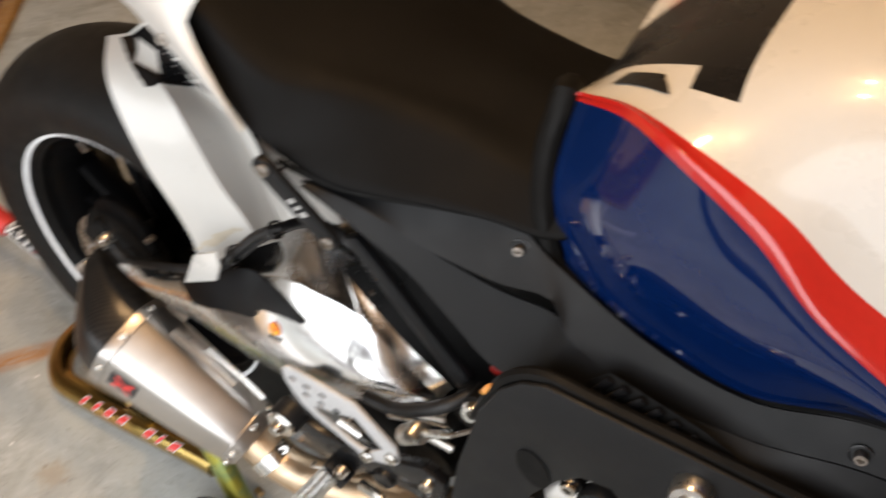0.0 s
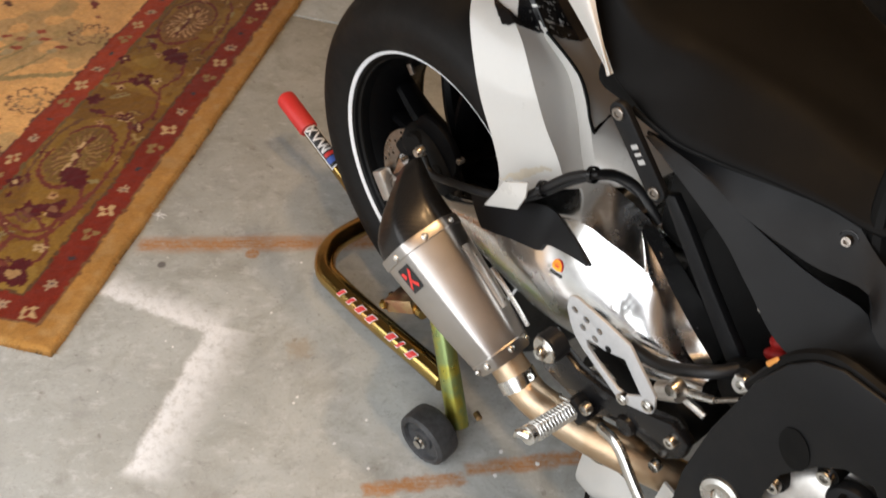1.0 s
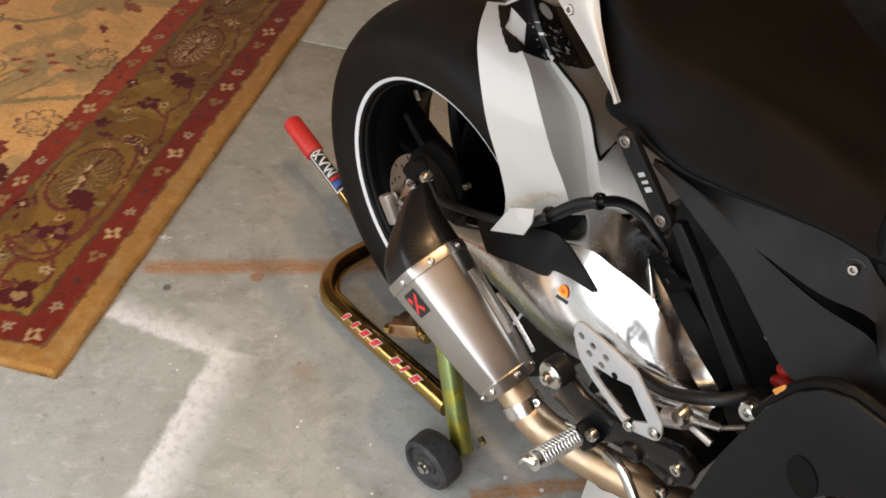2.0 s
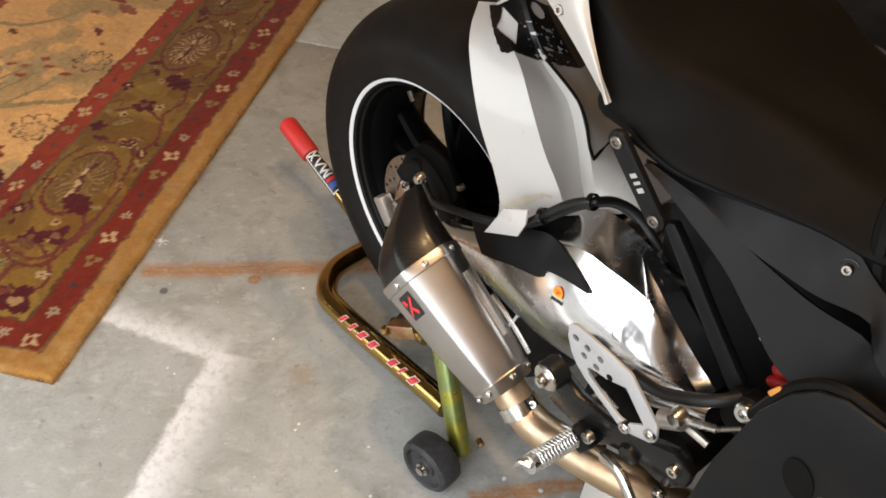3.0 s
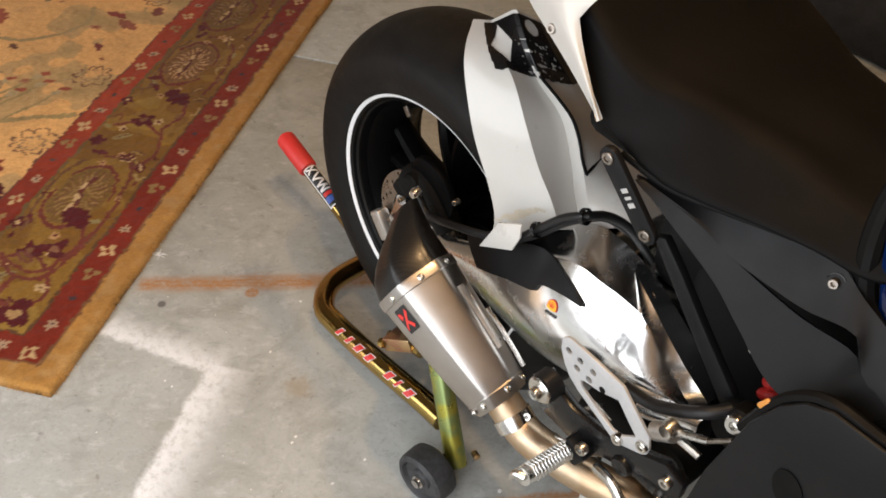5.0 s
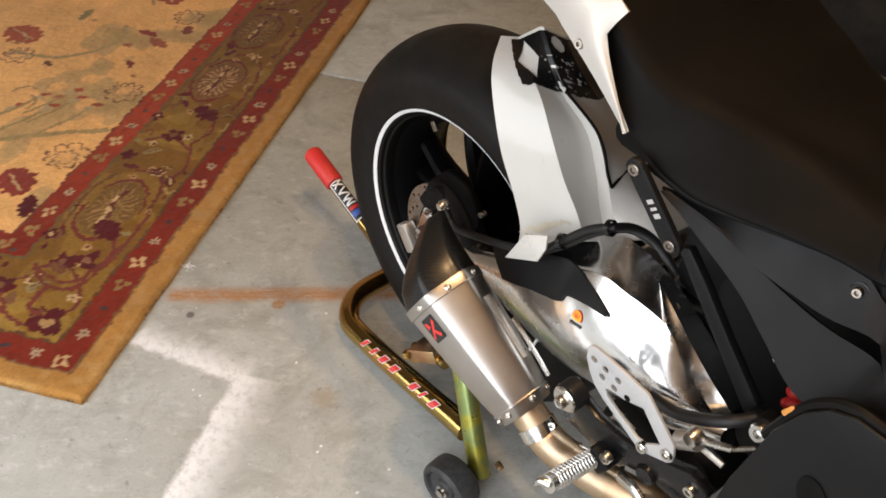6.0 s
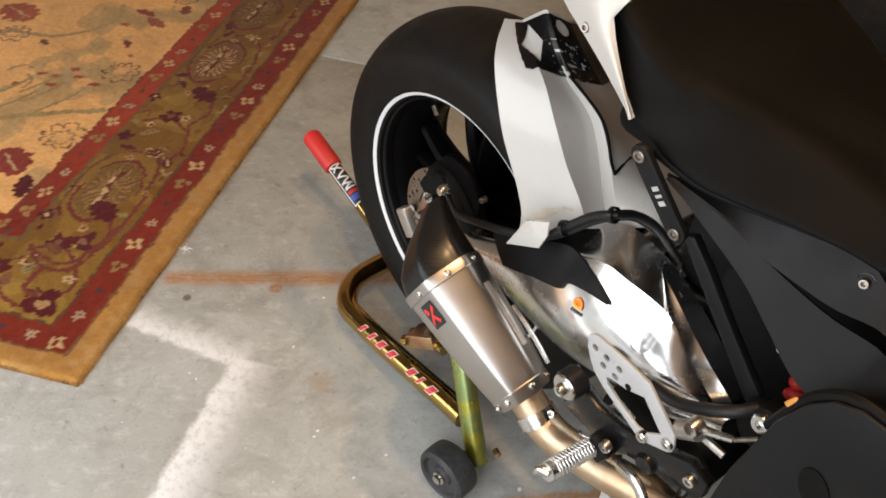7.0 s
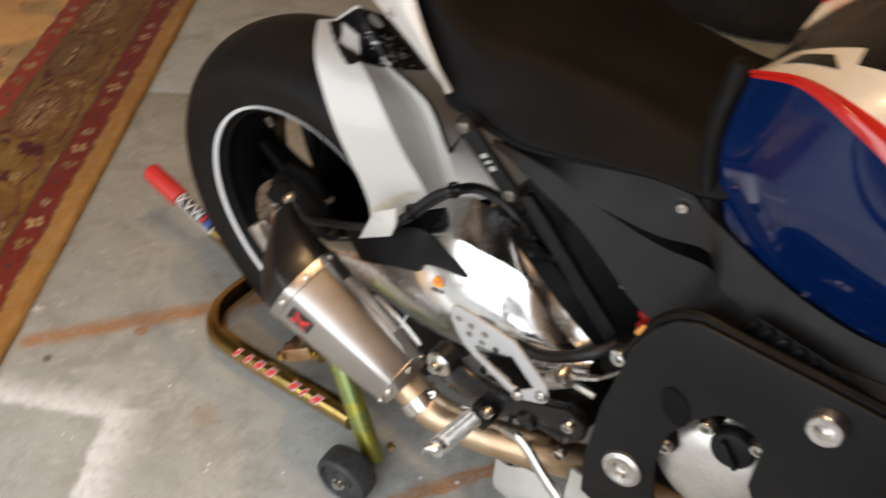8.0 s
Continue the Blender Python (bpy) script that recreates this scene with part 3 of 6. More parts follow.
# ---------------------------------------------------------------- the rug
def build_rug():
    """A thick pile rug: bands of border round a pale field, drawn with curved motifs knot by knot."""
    corner = Vector((-0.345, -0.677, 0))
    el = Vector((-0.606, 0.796, 0)).normalized()
    es = Vector((-el.y, el.x, 0))
    step, nl, ns = 0.0045, 440, 330
    u, v = np.meshgrid(np.arange(nl) * step, np.arange(ns) * step, indexing="ij")
    rng = np.random.RandomState(4)

    def soft_noise(size):
        a = rng.rand(int(nl * step / size) + 3, int(ns * step / size) + 3)
        x, y = u / size, v / size
        i, j = x.astype(int), y.astype(int)
        f, g = x - i, y - j
        f, g = f * f * (3 - 2 * f), g * g * (3 - 2 * g)
        return (a[i, j] * (1 - f) * (1 - g) + a[i + 1, j] * f * (1 - g) + a[i, j + 1] * (1 - f) * g + a[i + 1, j + 1] * f * g) - 0.5

    uu, vv = u + 0.008 * soft_noise(0.03) + 0.006 * soft_noise(0.010), v + 0.008 * soft_noise(0.03) + 0.006 * soft_noise(0.010)
    edge = np.minimum(uu * 1.08, vv)                       # distance in from the nearer edge
    along = np.where(uu * 1.08 < vv, vv, uu)
    col = np.zeros((nl, ns, 3))

    def fill(mask, c):
        col[mask] = c

    GOLD, RED, OLIVE, FIELD = (0.39, 0.195, 0.048), (0.185, 0.019, 0.0060), (0.185, 0.088, 0.012), (0.76, 0.425, 0.155)
    BRIGHT, WINE, CREAM, BROWN, MOSS = (0.33, 0.045, 0.013), (0.085, 0.007, 0.008), (0.52, 0.35, 0.17), (0.17, 0.075, 0.03), (0.26, 0.20, 0.08)
    fill(edge >= 0, GOLD)
    fill(edge > 0.056, RED), fill((edge > 0.052) & (edge < 0.058), BROWN)
    fill(edge > 0.124, OLIVE), fill((edge > 0.121) & (edge < 0.127), (0.10, 0.05, 0.02))
    fill(edge > 0.335, BRIGHT), fill((edge > 0.331) & (edge < 0.338), (0.14, 0.09, 0.03))
    fill(edge > 0.404, FIELD), fill((edge > 0.402) & (edge < 0.406), (0.13, 0.05, 0.03))
    band = lambda lo, hi: (edge > lo) & (edge < hi)        # noqa: E731

    # the inner guard band fades from deep to bright red along its length
    fade = np.clip((along - 0.35) / 0.5, 0, 1)[..., None]
    inner = band(0.338, 0.402)
    col[inner] = (np.array(RED) * (1 - fade) + np.array(BRIGHT) * fade)[inner]

    cloud = soft_noise(0.14) + 0.5 * soft_noise(0.05)
    col[band(0.128, 0.330) & (cloud > 0.10)] = (0.235, 0.125, 0.019)
    col[band(0.128, 0.330) & (cloud > 0.34)] = (0.280, 0.165, 0.030)

    def polar(cu, cv):
        a, b = uu - cu, vv - cv
        return np.hypot(a, b), np.arctan2(b, a)

    def flower(cu, cv, size, petals, c, heart=None, turn=0.0, deep=0.55):
        r, a = polar(cu, cv)
        fill(r < size * (1 - deep + deep * np.abs(np.cos(petals / 2 * (a + turn)))), c)
        if heart:
            fill(r < size * 0.3, heart)

    def leaf(cu, cv, long, wide, turn, c, teeth=0, vein=None):
        s, k = math.sin(turn), math.cos(turn)
        a, b = (uu - cu) * k + (vv - cv) * s, -(uu - cu) * s + (vv - cv) * k
        t = np.clip(a / long, -1, 1)
        w = wide * (1 - t * t) ** 0.7
        if teeth:
            w = w * (0.62 + 0.38 * np.abs(np.sin(teeth * np.pi * (t + 1) / 2 + np.abs(b) / long * 2)))
        fill((np.abs(a) < long) & (np.abs(b) < w), c)
        if vein:
            fill((np.abs(a) < long * 0.7) & (np.abs(b) < 0.0028), vein)

    def vine(points, width, c):
        line = curve_through([(p[0], p[1], 0) for p in points], 60)
        near = np.full(uu.shape, 9.0)
        for p in line:
            near = np.minimum(near, np.hypot(uu - p.x, vv - p.y))
        fill(near < width, c)

    def medallion(cu, cv, ru, rv, pale, ground):
        a, b = (uu - cu) / ru, (vv - cv) / rv
        r, t = np.hypot(a, b), np.arctan2(b, a)
        fill((r < 1.04) & (r > 0.93) & (np.cos(2 * t + 0.6) > -0.86), (0.15, 0.03, 0.018))
        fill(r < 0.90, ground)
        sway = np.sin(9 * r + 3 * np.sign(b))
        fill((r < 0.84 + 0.06 * np.cos(11 * t)) & (r > 0.30) & (np.cos(30 * t + 1.2 * sway) > 0.30), (0.15, 0.062, 0.022))
        fill((r < 0.74) & (r > 0.22) & (np.cos(22 * t + 1.5 * sway + 1.0) > 0.62), pale)
        fill((np.abs(b - 0.06 * np.sin(8 * a)) < 0.075) & (np.abs(a) < 0.60), (0.11, 0.022, 0.016))
        for k in (-0.35, -0.05, 0.3):
            fill(np.hypot((a - k) / 0.11, (b - 0.10) / 0.085) < 1, CREAM)

    def shapes(place):
        """One run of motifs; place turns (along, in) into rug places for the long and the short side."""
        for k in range(26):
            s = 0.075 + k * 0.0735
            cu, cv = place(s, 0.090)
            kind = k % 4
            if kind == 0:
                flower(cu, cv, 0.021, 4, CREAM, RED, 0.4, 0.72)
            elif kind == 1:
                flower(cu, cv, 0.015, 6, (0.40, 0.27, 0.165), (0.10, 0.04, 0.05))
            elif kind == 2:
                flower(cu, cv, 0.008, 5, (0.045, 0.035, 0.04))
            else:
                flower(cu, cv, 0.020, 3, (0.27, 0.165, 0.06), RED, 1.1, 0.7)
            cu, cv = place(s + 0.03, 0.370)
            if kind == 1:
                flower(cu, cv, 0.020, 4, CREAM, BRIGHT, 0.2, 0.72)
            elif kind == 2:
                flower(cu, cv, 0.014, 6, (0.42, 0.29, 0.18), (0.10, 0.05, 0.04))
            elif kind == 3:
                flower(cu, cv, 0.008, 5, (0.06, 0.05, 0.05))
            else:
                flower(cu, cv, 0.020, 3, (0.31, 0.19, 0.07), BRIGHT, 0.5, 0.7)
        for k, s in enumerate((0.52, 1.115, 1.42, 1.72)):
            cu, cv = place(s, 0.240 + 0.012 * k)
            ru, rv = (0.115, 0.068) if place(1, 0)[0] == 1 else (0.068, 0.115)
            medallion(cu, cv, ru, rv, (0.50, 0.29, 0.14) if k % 2 else (0.30, 0.17, 0.060), (0.175, 0.100, 0.020) if k % 2 == 0 else (0.20, 0.10, 0.030))
            sw = [(s - 0.13, 0.15), (s - 0.02, 0.148), (s + 0.10, 0.165), (s + 0.155, 0.21), (s + 0.15, 0.26)]
            vine([place(*q) for q in sw], 0.0048, (0.15, 0.035, 0.02))
            sw = [(s - 0.14, 0.30), (s - 0.06, 0.318), (s + 0.05, 0.322), (s + 0.12, 0.30)]
            vine([place(*q) for q in sw], 0.0040, (0.14, 0.06, 0.025))
            flower(*place(s + 0.155, 0.205), 0.017, 5, CREAM, WINE)
        for k, s in enumerate((0.40, 0.66, 0.70, 0.96, 1.00, 1.25, 1.29, 1.55)):
            leaf(*place(s, 0.150 + 0.022 * (k % 3)), 0.020, 0.010, 0.7 * k, (0.13, 0.055, 0.02), 0, (0.30, 0.19, 0.05))
            leaf(*place(s + 0.02, 0.305 - 0.02 * (k % 2)), 0.022, 0.011, 1.1 * k + 0.5, (0.11, 0.014, 0.014), 3)
            flower(*place(s - 0.015, 0.225 + 0.03 * (k % 2)), 0.012, 5, (0.42, 0.24, 0.10), WINE)
        luck = random.Random(11)
        for k in range(34):
            s = 0.36 + 0.046 * k + luck.uniform(-0.01, 0.01)
            i = luck.choice((0.142, 0.152, 0.166, 0.300, 0.312, 0.322))
            kind = luck.random()
            if kind < 0.35:
                leaf(*place(s, i), luck.uniform(0.010, 0.018), luck.uniform(0.004, 0.008), luck.uniform(0, 3.1), luck.choice((BROWN, (0.13, 0.02, 0.016), MOSS)), luck.choice((0, 2, 3)))
            elif kind < 0.65:
                a, r = luck.uniform(0, 6.3), 0.020
                vine([place(s + r * math.cos(a + q), i + 0.6 * r * math.sin(a + q)) for q in (0, 0.9, 1.8, 2.6)], 0.0030, luck.choice((BROWN, (0.16, 0.04, 0.02), (0.36, 0.24, 0.09))))
            else:
                flower(*place(s, i), luck.uniform(0.007, 0.011), luck.choice((4, 5)), luck.choice((CREAM, (0.38, 0.22, 0.09), WINE)), luck.choice((WINE, BROWN)))
        for s in (0.80, 0.30):
            vine([place(*q) for q in ((s - 0.16, 0.17), (s - 0.08, 0.15), (s, 0.18), (s + 0.07, 0.16), (s + 0.16, 0.19))], 0.0048, (0.15, 0.03, 0.02))
            vine([place(*q) for q in ((s - 0.02, 0.18), (s + 0.02, 0.24), (s - 0.01, 0.30))], 0.0042, (0.15, 0.03, 0.02))
            flower(*place(s + 0.03, 0.245), 0.030, 5, WINE, BROWN, 0.7)
            flower(*place(s - 0.075, 0.315), 0.021, 4, WINE)
            flower(*place(s + 0.10, 0.325), 0.020, 4, WINE, CREAM)
            flower(*place(s + 0.035, 0.205), 0.014, 5, CREAM, WINE)
            flower(*place(s - 0.02, 0.275), 0.013, 5, CREAM, WINE)
            leaf(*place(s + 0.15, 0.21), 0.045, 0.030, 0.9, WINE, 4)
            leaf(*place(s - 0.15, 0.158), 0.022, 0.012, 0.6, WINE, 0, CREAM)
            leaf(*place(s - 0.05, 0.26), 0.026, 0.011, 2.2, MOSS, 0, BROWN)
            flower(*place(s - 0.12, 0.21), 0.019, 5, WINE, BROWN)

    shapes(lambda s, i: (s, i))
    inside_corner = (uu * 1.08 < 0.335) & (uu * 1.08 < vv)
    keep = col.copy()
    shapes(lambda s, i: (i / 1.08, s))
    col[~inside_corner & (uu * 1.08 > 0.02)] = np.where((uu * 1.08 < vv)[..., None], col, keep)[~inside_corner & (uu * 1.08 > 0.02)]

    # the corner of the olive border
    vine([(0.30, 0.30), (0.25, 0.23), (0.27, 0.17), (0.37, 0.15)], 0.0055, (0.16, 0.035, 0.02))
    vine([(0.25, 0.23), (0.19, 0.24), (0.165, 0.19)], 0.0055, (0.16, 0.035, 0.02))
    vine([(0.30, 0.30), (0.27, 0.20), (0.33, 0.165), (0.42, 0.15)], 0.0045, (0.16, 0.035, 0.02))
    flower(0.345, 0.200, 0.034, 3, WINE, (0.22, 0.10, 0.05), 0.5)
    flower(0.158, 0.175, 0.042, 3, WINE, (0.40, 0.24, 0.10), 2.2)
    flower(0.235, 0.165, 0.014, 5, (0.48, 0.33, 0.16), BROWN)
    leaf(0.31, 0.245, 0.024, 0.012, 1.0, (0.16, 0.05, 0.03), 0, OLIVE)
    leaf(0.20, 0.285, 0.02, 0.012, 0.2, BROWN)

    # the pale field: leaves, stalks with red buds, outlined plumes
    field = edge > 0.406
    before = col.copy()
    patch = soft_noise(0.16) + 0.6 * soft_noise(0.06)
    fill(field & (patch > 0.20), (0.55, 0.345, 0.142))
    fill(field & (patch > 0.32), (0.49, 0.315, 0.130))
    fill(field & (patch > 0.46), (0.43, 0.29, 0.115))
    for cu, cv, long, wide, turn, c, teeth in (
            (0.545, 0.512, 0.062, 0.052, 0.9, (0.23, 0.035, 0.02), 4), (1.19, 0.93, 0.07, 0.06, 1.2, (0.36, 0.085, 0.035), 4),
            (1.265, 0.52, 0.042, 0.022, 1.0, (0.33, 0.10, 0.05), 3), (1.31, 0.58, 0.040, 0.016, 1.3, (0.24, 0.045, 0.03), 2),
            (1.125, 0.535, 0.021, 0.014, 0.5, (0.20, 0.04, 0.03), 2), (1.058, 0.76, 0.020, 0.014, 0.9, (0.15, 0.06, 0.03), 2),
            (0.47, 0.43, 0.045, 0.022, 0.3, WINE, 4), (1.36, 0.47, 0.03, 0.018, 0.3, (0.20, 0.05, 0.03), 3),
            (1.55, 0.62, 0.06, 0.05, 0.4, (0.30, 0.06, 0.03), 4), (1.5, 1.0, 0.05, 0.03, 0.8, (0.28, 0.10, 0.05), 3),
            (0.80, 0.98, 0.06, 0.05, 0.4, (0.27, 0.05, 0.03), 4), (1.36, 0.82, 0.04, 0.02, 0.1, MOSS, 3)):
        leaf(cu, cv, long, wide, turn, c, teeth, CREAM if long > 0.05 else None)
    for cu, cv in ((0.846, 0.706), (0.867, 0.617), (0.926, 0.569), (0.899, 0.509), (0.909, 0.671), (0.96, 0.60)):
        vine([(cu - 0.012, cv + 0.01), (cu - 0.07, cv + 0.03), (cu - 0.15, cv + 0.07)], 0.0048, (0.33, 0.24, 0.10))
        leaf(cu, cv, 0.017, 0.009, 1.9, (0.34, 0.075, 0.035))
        leaf(cu - 0.022, cv + 0.012, 0.016, 0.012, 1.9, (0.44, 0.33, 0.17))
    vine([(0.80, 0.42), (0.77, 0.50), (0.72, 0.60), (0.66, 0.72)], 0.010, (0.36, 0.255, 0.105))
    vine([(1.09, 0.90), (1.10, 0.75), (1.22, 0.64), (1.33, 0.66)], 0.007, (0.38, 0.27, 0.12))

    luck = random.Random(5)
    for k in range(46):
        cu, cv = luck.uniform(0.46, 1.9), luck.uniform(0.44, 1.4)
        kind = luck.random()
        if kind < 0.4:
            leaf(cu, cv, luck.uniform(0.014, 0.03), luck.uniform(0.006, 0.014), luck.uniform(0, 3.1), luck.choice(((0.30, 0.09, 0.04), (0.36, 0.25, 0.11), (0.20, 0.08, 0.04), (0.34, 0.13, 0.06))), luck.choice((0, 2, 3)))
        elif kind < 0.75:
            a, r = luck.uniform(0, 6.3), luck.uniform(0.03, 0.07)
            vine([(cu + r * math.cos(a + q), cv + r * math.sin(a + q)) for q in (0, 0.6, 1.2, 1.7)], 0.0036, luck.choice(((0.38, 0.27, 0.12), (0.33, 0.21, 0.10))))
        else:
            flower(cu, cv, luck.uniform(0.010, 0.018), 5, (0.40, 0.17, 0.08), (0.30, 0.07, 0.03))

    def plume(cu, cv, size, turn):
        r, a = polar(cu, cv)
        t = a + turn
        rim = size * (0.62 + 0.30 * np.abs(np.sin(4.5 * t)) + 0.25 * np.cos(t))
        fill(field & (np.abs(r - rim) < 0.0036), (0.21, 0.10, 0.05))
        fill(field & (np.abs(r - rim * 0.55) < 0.003), (0.33, 0.20, 0.10))

    for cu, cv, size, turn in ((0.99, 0.480, 0.055, 2.6), (0.66, 0.46, 0.06, 0.4), (1.44, 0.52, 0.05, 1.5), (1.08, 0.88, 0.05, 2.0), (0.62, 0.86, 0.06, 0.7)):
        plume(cu, cv, size, turn)
    col[~field] = before[~field]

    # the outer rim is worn paler
    pale = np.clip(1 - edge / 0.030, 0, 1)[..., None] * (0.5 + 0.9 * soft_noise(0.04))[..., None]
    col = col * (1 - 0.5 * pale) + np.array((0.56, 0.36, 0.14)) * 0.5 * pale

    # wool: every knot a little different, a lighter worn streak here and there
    col *= (1 + 0.22 * (rng.rand(nl, ns, 1) - 0.5)) * (1 + 0.22 * soft_noise(0.05))[..., None] * (1 + 0.18 * soft_noise(0.25))[..., None]
    tuft = soft_noise(0.012)
    wear = np.clip(soft_noise(0.02) * 2, 0, 1)[..., None] * (edge < 0.056)[..., None]
    col = col * (1 - 0.45 * wear) + np.array((0.46, 0.31, 0.14)) * 0.45 * wear

    height = 0.013 + 0.0035 * soft_noise(0.10) + 0.0022 * tuft
    near_edge = np.minimum(u, v)
    height = height * np.clip(near_edge / 0.010, 0.0, 1.0) ** 0.5
    wave = 0.005 * np.interp(u, np.linspace(0, 2, 41), rng.rand(41) - 0.5) * np.clip(1 - v / 0.05, 0, 1)
    bm_verts = corner.to_tuple()
    px = bm_verts[0] + el.x * u + es.x * v + es.x * wave
    py = bm_verts[1] + el.y * u + es.y * v + es.y * wave
    top = np.stack([px, py, height + 0.001], -1).reshape(-1, 3)
    idx = np.arange(nl * ns).reshape(nl, ns)
    faces = np.stack([idx[:-1, :-1], idx[1:, :-1], idx[1:, 1:], idx[:-1, 1:]], -1).reshape(-1, 4)[:, ::-1]
    under = top.copy()
    under[:, 2] = 0.0008
    border = np.concatenate([idx[0, :], idx[1:, -1], idx[-1, -2::-1], idx[-2:0:-1, 0]])
    low = {int(b): nl * ns + k for k, b in enumerate(border)}
    verts = np.concatenate([top, under[border]])
    skirt = [(int(a), int(b), low[int(b)], low[int(a)]) for a, b in zip(border, np.roll(border, -1))]
    me = bpy.data.meshes.new("rug")
    me.from_pydata(verts.tolist(), [], faces.tolist() + skirt + [[low[int(b)] for b in border][::-1]])
    tint = me.color_attributes.new("wool", "FLOAT_COLOR", "POINT")
    full = np.concatenate([col.reshape(-1, 3), col.reshape(-1, 3)[border]])
    tint.data.foreach_set("color", np.concatenate([np.clip(full, 0, 1), np.ones((len(full), 1))], 1).ravel().astype(np.float32))
    m = Nodes("wool_pile", 0.95)
    wool = m.tree.nodes.new("ShaderNodeAttribute")
    wool.attribute_name = "wool"
    m.put("Base Color", m.mix(m.ramp(m.noise(420, 3), 0.3, 0.7, 0.0, 0.45), wool.outputs["Color"], m.mix(1.0, wool.outputs["Color"], (0.62, 0.60, 0.56), "MULTIPLY")))
    m.put("Sheen Weight", 0.12)
    m.put("Specular IOR Level", 0.1)
    m.bump(m.noise(300, 3), 0.5, 0.002)
    me.materials.append(m.mat)
    me.shade_smooth()
    rug = tagged(new("rug", me), "thick wool rug with red, olive and gold floral borders on concrete", "rug")
    # loose wool ends along the two cut edges
    ends, tris = [], []
    for k in range(5200):
        on_long = k % 3 != 0
        s = rng.rand() * (1.9 if on_long else 1.4)
        inward, way = (es, el) if on_long else (el, es)
        root = corner + way * s + inward * (0.001 + 0.010 * rng.rand()) + Vector((0, 0, 0.002 + 0.009 * rng.rand()))
        tip = root - inward * (0.004 + 0.008 * rng.rand()) + way * 0.010 * (rng.rand() - 0.5) + Vector((0, 0, 0.006 * (rng.rand() - 0.45)))
        tip.z = max(tip.z, 0.0008)
        wide = way * (0.0006 + 0.0008 * rng.rand())
        ends += [root - wide, root + wide, tip]
        tris.append((3 * k, 3 * k + 1, 3 * k + 2))
    fringe = bpy.data.meshes.new("pile_edge")
    fringe.from_pydata(ends, [], tris)
    fringe.materials.append(plain("gold_wool", (0.36, 0.205, 0.070), 0.95, vary=0.35, grain=90, spec=0.1))
    edge_ob = new("pile_edge", fringe)
    edge_ob.parent = rug
    tagged(edge_ob, kind="stuff")


build_rug()


